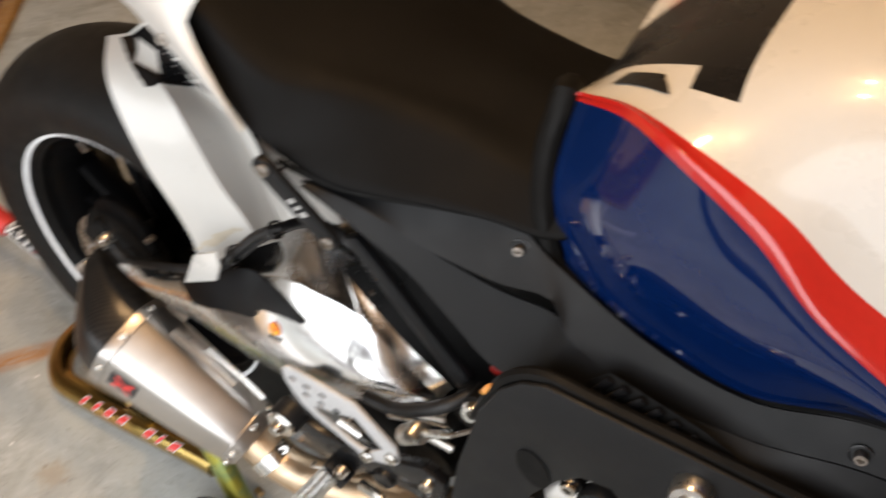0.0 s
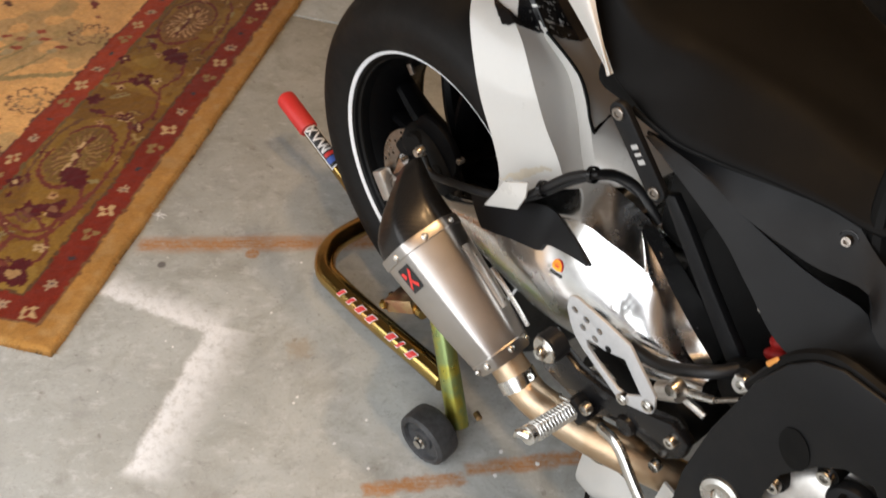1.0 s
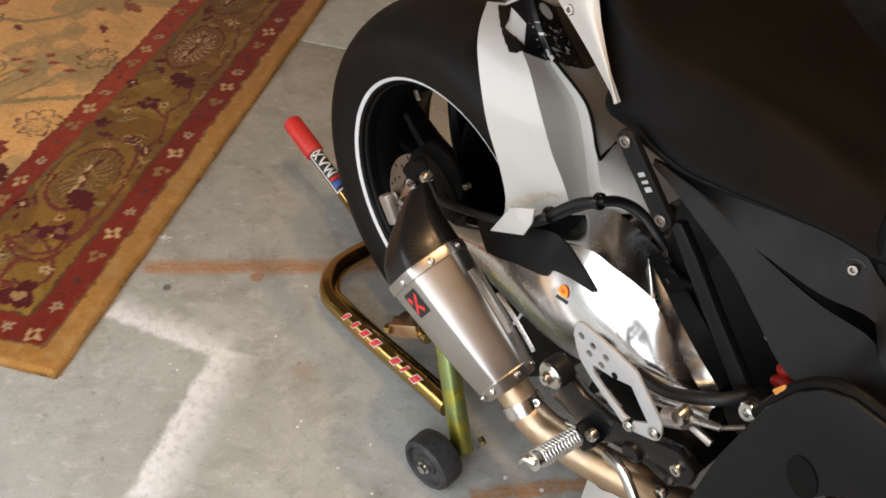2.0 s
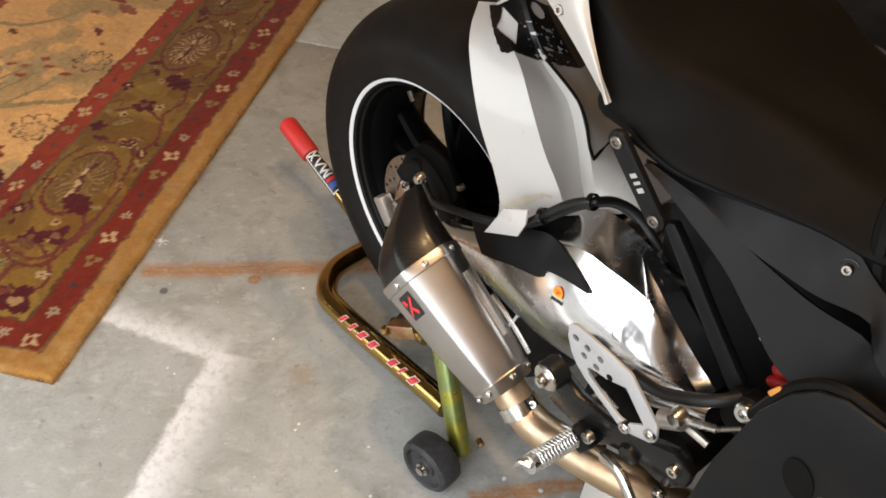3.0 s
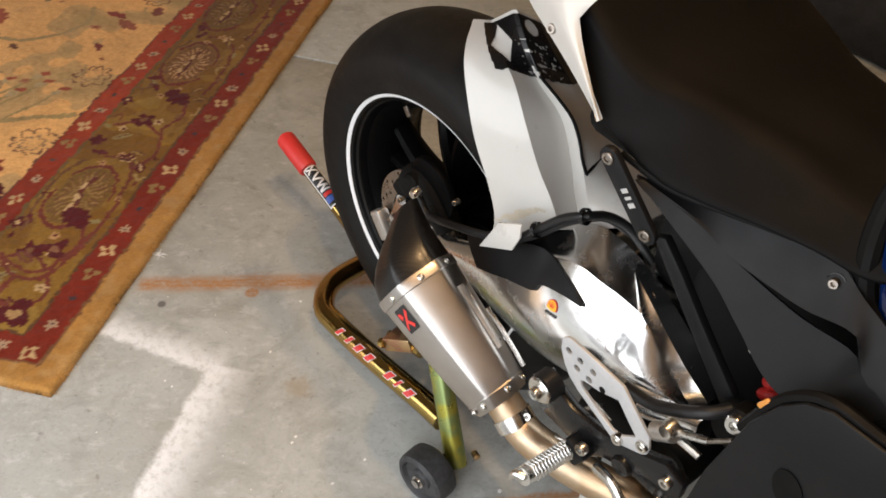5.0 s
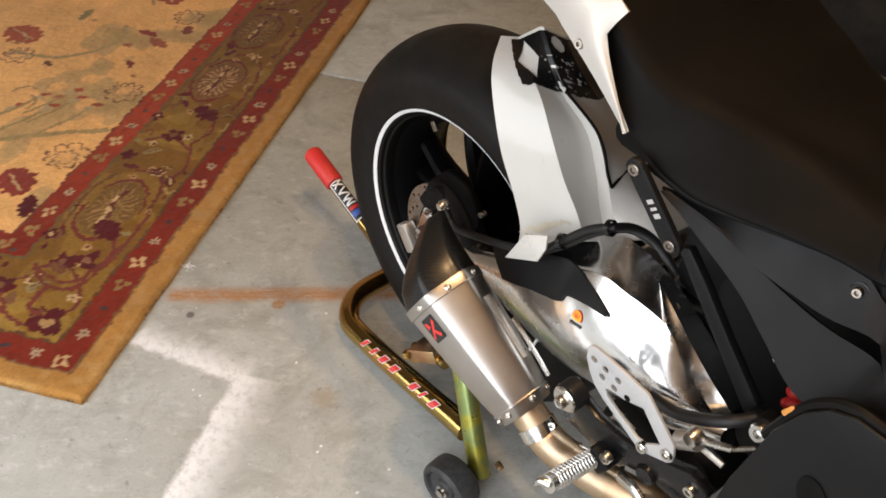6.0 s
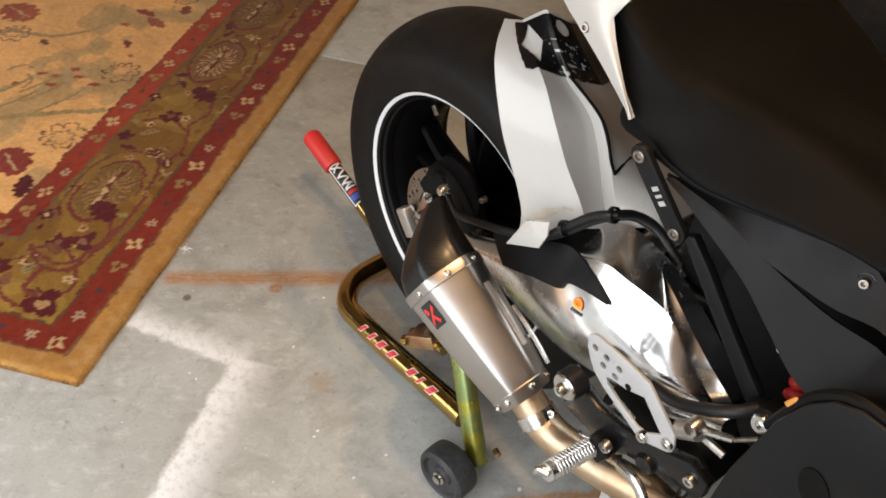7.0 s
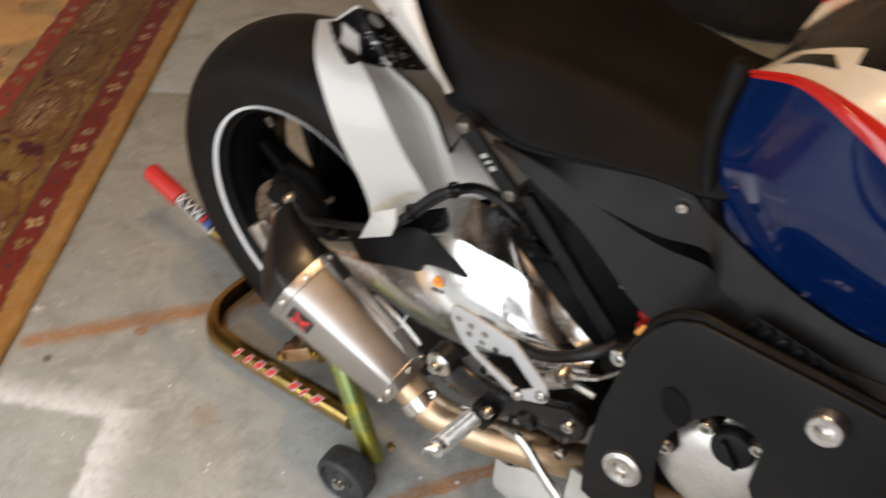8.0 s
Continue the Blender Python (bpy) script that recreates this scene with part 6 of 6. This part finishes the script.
    part("belly_fairing", skin(net([up, mid_r, dn], 20, 5), 0.004), "white_plastic", bike, "white belly fairing", 50)
    up = [(0.602, -0.205, 0.359), (0.633, -0.21, 0.358), (0.69, -0.212, 0.332), (0.80, -0.212, 0.34)]
    dn = [(x + 0.0, y + 0.03, z - 0.14) for x, y, z in up]
    part("belly_fairing", skin(net([up, [(x, y - 0.006, z - 0.06) for x, y, z in up], dn], 20, 4), 0.004), "white_plastic", bike, "white belly fairing", 50)


build_fairing()


def build_exhaust():
    f = Vector((0.343, -0.228, 0.354))
    j = Vector((0.168, -0.24, 0.45))
    way = (j - f).normalized()
    out = (RIGHT - way * RIGHT.dot(way)).normalized()
    up = out.cross(way)
    up = up if up.z > 0 else -up
    slide = out * -0.887 + up * 0.46                # the way in which the end cap leans
    L = (j - f).length

    def hexed(a):
        """Radius of a six-sided section with rounded corners, at angle a."""
        b = (a - radians(40.5)) % radians(60) - radians(30)
        return ((math.cos(b) / 0.866) ** 16 + (1 / 0.955) ** 16) ** (-1 / 16)

    def at_angle(s, r, a, lean=0.0):
        return f + way * s + slide * lean + (out * math.cos(a) + up * math.sin(a)) * r * hexed(a)

    def rings(stations, n=96):
        return [[at_angle(s, r, 2 * math.pi * k / n, lean) for k in range(n)] for s, r, lean in stations]

    girth = lambda s: 0.0432 + 0.0228 * (s / L) ** 0.62   # noqa: E731
    can = part("silencer", skin(rings([(s * L / 10, girth(s * L / 10), 0) for s in range(11)]), closed=True), "titanium", bike, "brushed titanium silencer with carbon end cap", 50)
    band = [(L - 0.013, girth(L) + 0.0002, 0), (L - 0.012, girth(L) + 0.0012, 0), (L, girth(L) + 0.0014, 0), (L + 0.003, girth(L) + 0.0004, 0)]
    part("sleeve_band", skin(rings(band), closed=True), "titanium", can)
    band = [(-0.004, 0.034, 0), (-0.003, 0.0420, 0), (0.0, 0.0437, 0), (0.014, girth(0.014) + 0.0012, 0), (0.016, girth(0.016), 0)]
    part("sleeve_band", skin(rings(band), closed=True), "titanium", can)
    cone = [(L - 0.002, 0.0648, 0), (L + 0.012, 0.0630, 0.0012), (L + 0.029, 0.0600, 0.0045), (L + 0.045, 0.0530, 0.0115), (L + 0.062, 0.0430, 0.0225), (L + 0.078, 0.0320, 0.036), (L + 0.094, 0.0205, 0.050), (L + 0.095, 0.0170, 0.050), (L + 0.06, 0.0130, 0.030)]
    part("end_cap", skin(rings(cone), closed=True), "carbon", can, "glossy carbon fibre end cap", 50)
    for s, angles in ((L - 0.006, (18, 70, 118, -40)), (0.007, (22, 83, 140, -12))):
        for a in (radians(q) for q in angles):
            p = at_angle(s, girth(s) + 0.0016, a)
            part("rivet", lathe([(0.0, 0.0010), (0.0018, 0.0012), (0.0024, 0.0026), (0.0040, 0.0020), (0.0052, 0.0), (0.0052, -0.001), (0.0, -0.001)], towards(p, out * math.cos(a) + up * math.sin(a)), 16), "steel", can)
    # badge: black plate with a red crossed figure
    def on_sleeve(u, v, lift):
        """A place on the sleeve: u along it, v round it."""
        s = L - 0.0395 + u
        return at_angle(s, girth(s) + lift, radians(14) + v / girth(s))

    def badge(points, lift, name, colour, parent):
        bm = bmesh.new()
        fine = []
        for (u0, v0), (u1, v1) in zip(points, points[1:] + points[:1]):
            fine += [(u0 + (u1 - u0) * k / 4, v0 + (v1 - v0) * k / 4) for k in range(4)]
        vs = [bm.verts.new(on_sleeve(u, v, lift)) for u, v in fine]
        mid = bm.verts.new(on_sleeve(sum(u for u, _ in fine) / len(fine), sum(v for _, v in fine) / len(fine), lift))
        for a, b in zip(vs, vs[1:] + vs[:1]):
            bm.faces.new((a, b, mid))
        bmesh.ops.recalc_face_normals(bm, faces=bm.faces)
        return part(name, bm, colour, parent, sharp=60)

    base = badge([(-0.019, -0.015), (0.017, -0.015), (0.019, -0.013), (0.019, 0.015), (-0.017, 0.015), (-0.019, 0.013)], 0.0008, "silencer_badge", "sticker_black", bike)
    tagged(base, "black badge with a red crossed emblem")
    badge([(-0.015, -0.012), (-0.009, -0.012), (0.014, 0.010), (0.009, 0.012)], 0.0014, "emblem", "sticker_red", base)
    badge([(-0.015, 0.006), (-0.011, 0.011), (0.001, 0.000), (-0.002, -0.004)], 0.0016, "emblem", "sticker_red", base)
    badge([(0.002, -0.010), (0.013, -0.012), (0.012, -0.005), (0.005, -0.002)], 0.0016, "emblem", "sticker_red", base)
    # link pipe, clamp and its screw
    pipe = [f + way * 0.02, (0.36, -0.227, 0.341), (0.382, -0.226, 0.329), (0.408, -0.225, 0.325), (0.44, -0.222, 0.329), (0.472, -0.217, 0.332), (0.509, -0.208, 0.335), (0.554, -0.194, 0.338), (0.64, -0.14, 0.31), (0.72, -0.07, 0.26)]
    part("exhaust_pipe", tube(pipe, 0.0255, 60, 28), "pipe", bike, "heat-tinted bronze exhaust pipe")
    at = towards(Vector((0.37, -0.227, 0.334)), (-0.75, 0, 0.55))
    clamp = part("exhaust_clamp", lathe([(0.0262, -0.0095), (0.0280, -0.0095), (0.0280, 0.0095), (0.0262, 0.0095), (0.0262, -0.0095)], at, 40), "steel", bike, "bright steel pipe clamp")
    lug = Vector((0.382, -0.215, 0.343))
    part("clamp_lug", block((0.020, 0.010, 0.016), towards(lug, (-0.75, 0, 0.55), 20), 0.002), "steel", clamp)
    screw(clamp, lug + Vector((0.004, -0.006, 0.010)), (0.4, -0.6, 0.7), 0.0055)
    # hanger bracket: two bent rods and a slotted plate on the inside of the silencer
    strap = [[at_angle(0.058 + 0.098 * i / 12, girth(0.058 + 0.098 * i / 12) + 0.0042 * math.sin(math.pi * min(1.0, max(0.0, (k - 0.01) / 4))) ** 0.5, radians(108 + 4.5 * k)) for k in range(5)] for i in range(13)]
    part("silencer_strap", skin(strap, 0.002), "cast", bike, "slotted titanium silencer strap")
    for s in (0.070, 0.140):
        part("strap_slot", block((0.004, 0.014, 0.002), towards(at_angle(s, girth(s) + 0.0042, radians(117)), out * -0.45 + up * 0.89), 0.0008), "deep_black", can)
    for rod in ([(0.285, -0.215, 0.477), (0.303, -0.212, 0.463), (0.329, -0.21, 0.444), (0.357, -0.21, 0.424)],):
        part("silencer_bracket", tube(rod, 0.0032, 12, 10), "steel", bike)


build_exhaust()


def build_rearset():
    """Footrest hanger, peg, heel guard, pedal and their small hardware."""
    hang = Vector((0.415, -0.24, 0.457))
    part("hanger_bush", lathe([(0.009, 0.0), (0.0185, 0.0), (0.0200, -0.004), (0.0200, -0.022), (0.009, -0.022), (0.009, 0.0)], towards(hang, RIGHT), 32), "hose", bike, "black rubber bush")
    b = part("hanger_washer", lathe([(0.0, 0.003), (0.008, 0.003), (0.0165, 0.002), (0.0182, 0.0), (0.0182, -0.002), (0.0, -0.002)], towards(hang + RIGHT * 0.003, RIGHT), 32), "steel", bike, "broad steel washer and bolt")
    part("hanger_bolt", lathe([(0.0, 0.003), (0.004, 0.003), (0.004, 0.007), (0.0072, 0.008), (0.0085, 0.006), (0.0085, 0.0), (0.0, 0.0)], towards(hang + RIGHT * 0.006, RIGHT), 20), "steel", b)
    arm = xz([(0.379, -0.22, 0.433), (0.403, -0.22, 0.467), (0.425, -0.22, 0.452), (0.453, -0.22, 0.442), (0.493, -0.22, 0.445), (0.523, -0.22, 0.453), (0.561, -0.22, 0.47), (0.589, -0.22, 0.485), (0.617, -0.22, 0.475), (0.616, -0.22, 0.447), (0.595, -0.22, 0.419), (0.55, -0.22, 0.421), (0.511, -0.22, 0.405), (0.489, -0.22, 0.38), (0.471, -0.22, 0.384), (0.442, -0.22, 0.388), (0.406, -0.22, 0.391)])
    hanger = part("footrest_hanger", slab(arm, 0.016, side_place(-0.206), bevel=0.004), "gloss_black", bike, "black footrest hanger")
    for p in ((0.598, -0.224, 0.465), (0.592, -0.224, 0.406), (0.491, -0.238, 0.417)):
        screw(hanger, p, RIGHT, 0.0078, depth=0.006)
    part("peg_mount", block((0.034, 0.030, 0.032), Matrix.Translation((0.478, -0.226, 0.394)) @ Matrix.Rotation(radians(25), 4, "Y"), 0.005), "matte_black", hanger)
    # knurled footrest
    p0, p1 = Vector((0.471, -0.232, 0.391)), Vector((0.471, -0.318, 0.409))
    way = (p1 - p0).normalized()
    long = (p1 - p0).length
    base, n, sides = towards(p0, way), 62, 28
    bm = bmesh.new()
    rows = []
    for k in range(n + 1):
        s = k / n
        body = 0.0104 if 0.06 < s < 0.90 else (0.0090 if s <= 0.06 else 0.0122)
        deep = 0.0030 if 0.08 < s < 0.88 else 0.0
        rows.append([bm.verts.new(base @ Vector(((body + deep * (k // 2 % 2) * (0.55 + 0.45 * (i // 2 % 2))) * math.cos(a), (body + deep * (k // 2 % 2) * (0.55 + 0.45 * (i // 2 % 2))) * math.sin(a), s * long))) for i, a in ((i, 2 * math.pi * i / sides) for i in range(sides))])
    for r, q in zip(rows, rows[1:]):
        for i in range(sides):
            bm.faces.new((r[i], r[(i + 1) % sides], q[(i + 1) % sides], q[i]))
    bm.faces.new(rows[0][::-1]), bm.faces.new(rows[-1])
    bmesh.ops.recalc_face_normals(bm, faces=bm.faces)
    peg = part("footrest", bm, "steel", bike, "knurled bright metal footrest", 25)
    part("peg_slider", tube([p1 - way * 0.002, p1 + way * 0.004 + Vector((-0.008, 0, 0.0)), Vector((0.459, -0.326, 0.399))], 0.0085, 8, 12, ends=0.0025), "steel", peg)
    part("peg_spring", tube([p0 + Vector((0.004, 0.0, 0.012)), p0 + Vector((-0.014, -0.012, 0.016)), p0 + Vector((-0.022, -0.004, 0.006))], 0.002, 10, 6), "steel", peg)
    # heel guard with round and slot openings
    plate = xz([(0.43, -0.236, 0.566), (0.435, -0.236, 0.572), (0.442, -0.236, 0.575), (0.483, -0.236, 0.573), (0.521, -0.236, 0.569), (0.547, -0.236, 0.546), (0.568, -0.236, 0.528), (0.572, -0.236, 0.51), (0.571, -0.236, 0.5), (0.566, -0.236, 0.494), (0.538, -0.236, 0.48), (0.528, -0.236, 0.477), (0.497, -0.236, 0.492), (0.466, -0.236, 0.506), (0.45, -0.236, 0.517), (0.44, -0.236, 0.53), (0.431, -0.236, 0.549)])
    slot = xz([(0.466, -0.236, 0.525), (0.471, -0.236, 0.529), (0.494, -0.236, 0.533), (0.52, -0.236, 0.544), (0.539, -0.236, 0.525), (0.553, -0.236, 0.512), (0.535, -0.236, 0.494), (0.522, -0.236, 0.492), (0.492, -0.236, 0.505), (0.47, -0.236, 0.517)])
    spots = xz([(0.442, -0.236, 0.555), (0.46, -0.236, 0.554), (0.458, -0.236, 0.539), (0.48, -0.236, 0.553), (0.477, -0.236, 0.537), (0.497, -0.236, 0.539)])
    holes = [ring(a, c, 0.0046, 0.0046, 14) for a, c in spots[:5]]
    guard = part("heel_guard", slab(plate, 0.004, side_place(-0.234), holes + [slot], bevel=0.0006), "heel", bike, "silver drilled heel guard plate")
    part("guard_hole", slab(ring(*spots[5], 0.0046, 0.0046, 14), 0.0006, side_place(-0.2376)), "deep_black", guard)
    for p in ((0.533, -0.239, 0.487), (0.564, -0.239, 0.509)):
        screw(guard, p, RIGHT, 0.0075, depth=0.004)
    # brake pedal lever
    part("brake_pedal", tube([(0.511, -0.228, 0.39), (0.544, -0.236, 0.399), (0.582, -0.246, 0.378), (0.619, -0.256, 0.362), (0.65, -0.262, 0.347)], 0.0085, 20, 10, flat=0.75), "steel", bike, "silver brake pedal lever")
    part("pedal_pivot", lathe([(0.0, 0.006), (0.012, 0.006), (0.015, 0.0), (0.015, -0.02), (0.0, -0.02)], towards((0.54, -0.222, 0.425), RIGHT), 20), "gloss_black", bike)
    # master cylinder link and rods
    c = part("brake_cylinder", tube([(0.554, -0.2, 0.493), (0.575, -0.2, 0.512)], 0.012, 4, 14), "cast", bike, "silver brake master cylinder")
    part("rod_end", lathe([(0.0, 0.01), (0.008, 0.01), (0.0105, 0.004), (0.0105, -0.006), (0.0, -0.006)], towards((0.575, -0.212, 0.531), RIGHT), 16), "steel", c)
    part("link_rod", tube([(0.578, -0.208, 0.525), (0.616, -0.206, 0.549)], 0.0045, 6, 10), "steel", bike, "bright steel link rod")
    part("link_rod", tube([(0.616, -0.206, 0.549), (0.639, -0.206, 0.576)], 0.003, 4, 8), "steel_dark", bike)
    part("link_rod", tube([(0.576, -0.19, 0.496), (0.608, -0.19, 0.495)], 0.005, 6, 10), "steel", bike, "bright steel link rod")
    part("spring", tube([(0.464, -0.2, 0.448), (0.494, -0.2, 0.44)], 0.006, 6, 10), "steel", bike)
    # large frame bolt
    p = Vector((0.63, -0.19, 0.582))
    fb = part("frame_bolt", lathe([(0.0, 0.002), (0.004, 0.002), (0.005, 0.008), (0.0095, 0.008), (0.0112, 0.005), (0.0112, -0.012), (0.0, -0.012)], towards(p, (0.0, -1, 0.2)), 24), "steel", bike, "large frame bolt with collar")
    part("bolt_collar", lathe([(0.0113, 0.0), (0.0145, -0.003), (0.0145, -0.03), (0.0, -0.03)], towards(p, (0.0, -1, 0.2)), 24), "deep_black", fb)
    part("pivot_plate", slab(ring(*xz([(0.623, -0.17, 0.543)])[0], 0.030, 0.034, 24), 0.02, side_place(-0.150), bevel=0.004), "deep_black", bike)
    # castings behind the footrest plate
    part("pivot_casting", merged(
        block((0.15, 0.09, 0.10), Matrix.Translation((0.479, -0.09, 0.332)) @ Matrix.Rotation(radians(20), 4, "Y"), 0.015),
        lathe([(0.0, 0.06), (0.030, 0.06), (0.036, 0.05), (0.036, -0.05), (0.0, -0.05)], towards((0.57, -0.12, 0.425), RIGHT), 28)), "deep_black", bike)
    part("linkage", tube([(0.505, -0.15, 0.441), (0.59, -0.16, 0.499)], 0.012, 6, 14), "polished", bike, "bright aluminium linkage")
    part("linkage", tube([(0.44, -0.19, 0.384), (0.465, -0.17, 0.408)], 0.010, 6, 14), "polished", bike, "bright aluminium linkage")
    # hoses and cable
    part("brake_hose", tube([(0.06, -0.15, 0.484), (0.085, -0.152, 0.467), (0.146, -0.152, 0.488), (0.208, -0.15, 0.514), (0.261, -0.15, 0.547), (0.295, -0.148, 0.587), (0.327, -0.142, 0.624), (0.356, -0.138, 0.645), (0.364, -0.105, 0.633), (0.382, -0.078, 0.609), (0.418, -0.07, 0.576)], 0.0058, 60, 12), "hose", bike, "black rubber brake hose")
    part("sensor_cable", tube([(0.255, -0.148, 0.536), (0.294, -0.145, 0.575), (0.325, -0.138, 0.611), (0.354, -0.134, 0.637), (0.361, -0.098, 0.622), (0.38, -0.07, 0.595)], 0.0045, 50, 8), "hose", bike, "thin black cable")
    for p in ((0.294, -0.15, 0.586), (0.357, -0.141, 0.647)):
        part("cable_tie", lathe([(0.0085, -0.003), (0.0105, -0.003), (0.0105, 0.003), (0.0085, 0.003), (0.0085, -0.003)], towards(p, (0.9, 0.1, 0.4)), 16), "gloss_black", bike)
    part("hose_fitting", lathe([(0.0, 0.008), (0.006, 0.008), (0.009, 0.003), (0.009, -0.006), (0.0, -0.006)], towards((0.062, -0.158, 0.497), RIGHT), 16), "steel", bike, "banjo bolt")
    part("coolant_hose", tube([(0.495, -0.185, 0.501), (0.531, -0.188, 0.51), (0.566, -0.19, 0.535), (0.594, -0.185, 0.557), (0.612, -0.165, 0.566)], 0.0076, 40, 12), "hose", bike, "black rubber hose")
    # suspension unit parts that show in the gap
    for p, q in (((0.613, -0.125, 0.588), (0.635, -0.125, 0.593)), ((0.613, -0.125, 0.565), (0.64, -0.125, 0.581))):
        p, q = Vector(p), Vector(q)
        long = (q - p).length
        prof = [(0.0088 * math.sin(math.pi * k / 10) ** 0.6, long * (k / 10)) for k in range(11)]
        part("shock_reservoir", lathe(prof, towards(p, q - p), 16), "red", bike, "dark red suspension reservoir")
    part("orange_tab", block((0.022, 0.004, 0.018), Matrix.Translation((0.658, -0.208, 0.65)) @ Matrix.Rotation(radians(25), 4, "Y"), 0.002), "orange", bike, "small orange tab")
    screw(bike, (0.604, -0.155, 0.651), (0.2, -1, 0.1), 0.0055)
    part("wire_clip", tube([(0.579, -0.155, 0.673), (0.592, -0.157, 0.665), (0.604, -0.157, 0.653)], 0.004, 8, 8), "gloss_black", bike)


build_rearset()


# ---------------------------------------------------------------- loose things on the floor
def build_specks():
    """Paint drops and lint on the concrete."""
    bm = bmesh.new()
    rng = random.Random(7)
    spots = [(0, -0.373), (0.119, -0.375), (-0.274, -0.187), (-0.196, -0.306), (-0.236, -0.494), (-0.256, -0.498), (0.007, -0.385), (0.363, -0.127), (0.308, -0.16), (0.115, -0.304), (0.197, -0.219), (0.194, -0.358), (0.361, -0.127), (0.335, -0.199),]
    for k in range(26):
        spots.append((rng.uniform(-0.5, 0.35), rng.uniform(-0.75, -0.05)))
    for n, (x, y) in enumerate(spots):
        if -0.606 * (y + 0.677) - 0.796 * (x + 0.345) > -0.02 and n > 13:
            continue
        r = rng.uniform(0.0022, 0.0042) if n < 14 else rng.uniform(0.0008, 0.0018)
        c = bm.verts.new((x, y, 0.0011))
        rim = [bm.verts.new((x + r * rng.uniform(0.7, 1.2) * math.cos(a), y + r * rng.uniform(0.7, 1.2) * math.sin(a), 0.0002)) for a in (2 * math.pi * i / 8 for i in range(8))]
        for a, b in zip(rim, rim[1:] + rim[:1]):
            bm.faces.new((c, a, b))
    tagged(part("paint_specks", bm, "sticker_white"), "small white paint specks scattered on concrete", "specks", kind="stuff")
    x, y = ((-0.576, -0.353),)[0]
    bm = bmesh.new()
    strands = []
    for k in range(6):
        a = rng.uniform(0, 6.28)
        p = [(x + 0.004 * rng.uniform(-1, 1) + s * 0.014 * math.cos(a + s * rng.uniform(-1.5, 1.5)), y + 0.004 * rng.uniform(-1, 1) + s * 0.014 * math.sin(a + s), 0.0015 + 0.002 * rng.random()) for s in (-1, -0.3, 0.4, 1)]
        strands.append(tube(p, 0.0006, 10, 5))
    tagged(part("thread_tuft", merged(*strands), "sticker_white"), "loose tuft of pale threads beside the rug", "thread")


build_specks()


def build_bag():
    """A dark soft bag on the floor on the far side."""
    b = thing("bag", (-0.08, 2.0, 0.0), "large dark grey cloth bag with orange trim on the floor", "bag")
    prof = [(0.0, 0.0), (0.30, 0.0), (0.34, 0.02), (0.36, 0.07), (0.35, 0.15), (0.31, 0.23), (0.22, 0.30), (0.0, 0.33)]
    body = lathe(prof, Matrix.Translation((-0.12, 1.955, 0.0)) @ Matrix.Diagonal((1.5, 1.0, 1.0, 1.0)), 48, 0.88)
    for v in body.verts:
        if v.co.z > 0.005:
            v.co += Vector((1, 1, 0.4)) * 0.035 * noise.noise(v.co * 5)
    part("bag_body", body, "bag", b, sharp=80)
    part("handle_strap", tube([(-0.30, 1.90, 0.24), (-0.27, 1.86, 0.275), (-0.22, 1.84, 0.27), (-0.17, 1.86, 0.265)], 0.012, 20, 8), "orange", b, "orange strap")


build_bag()
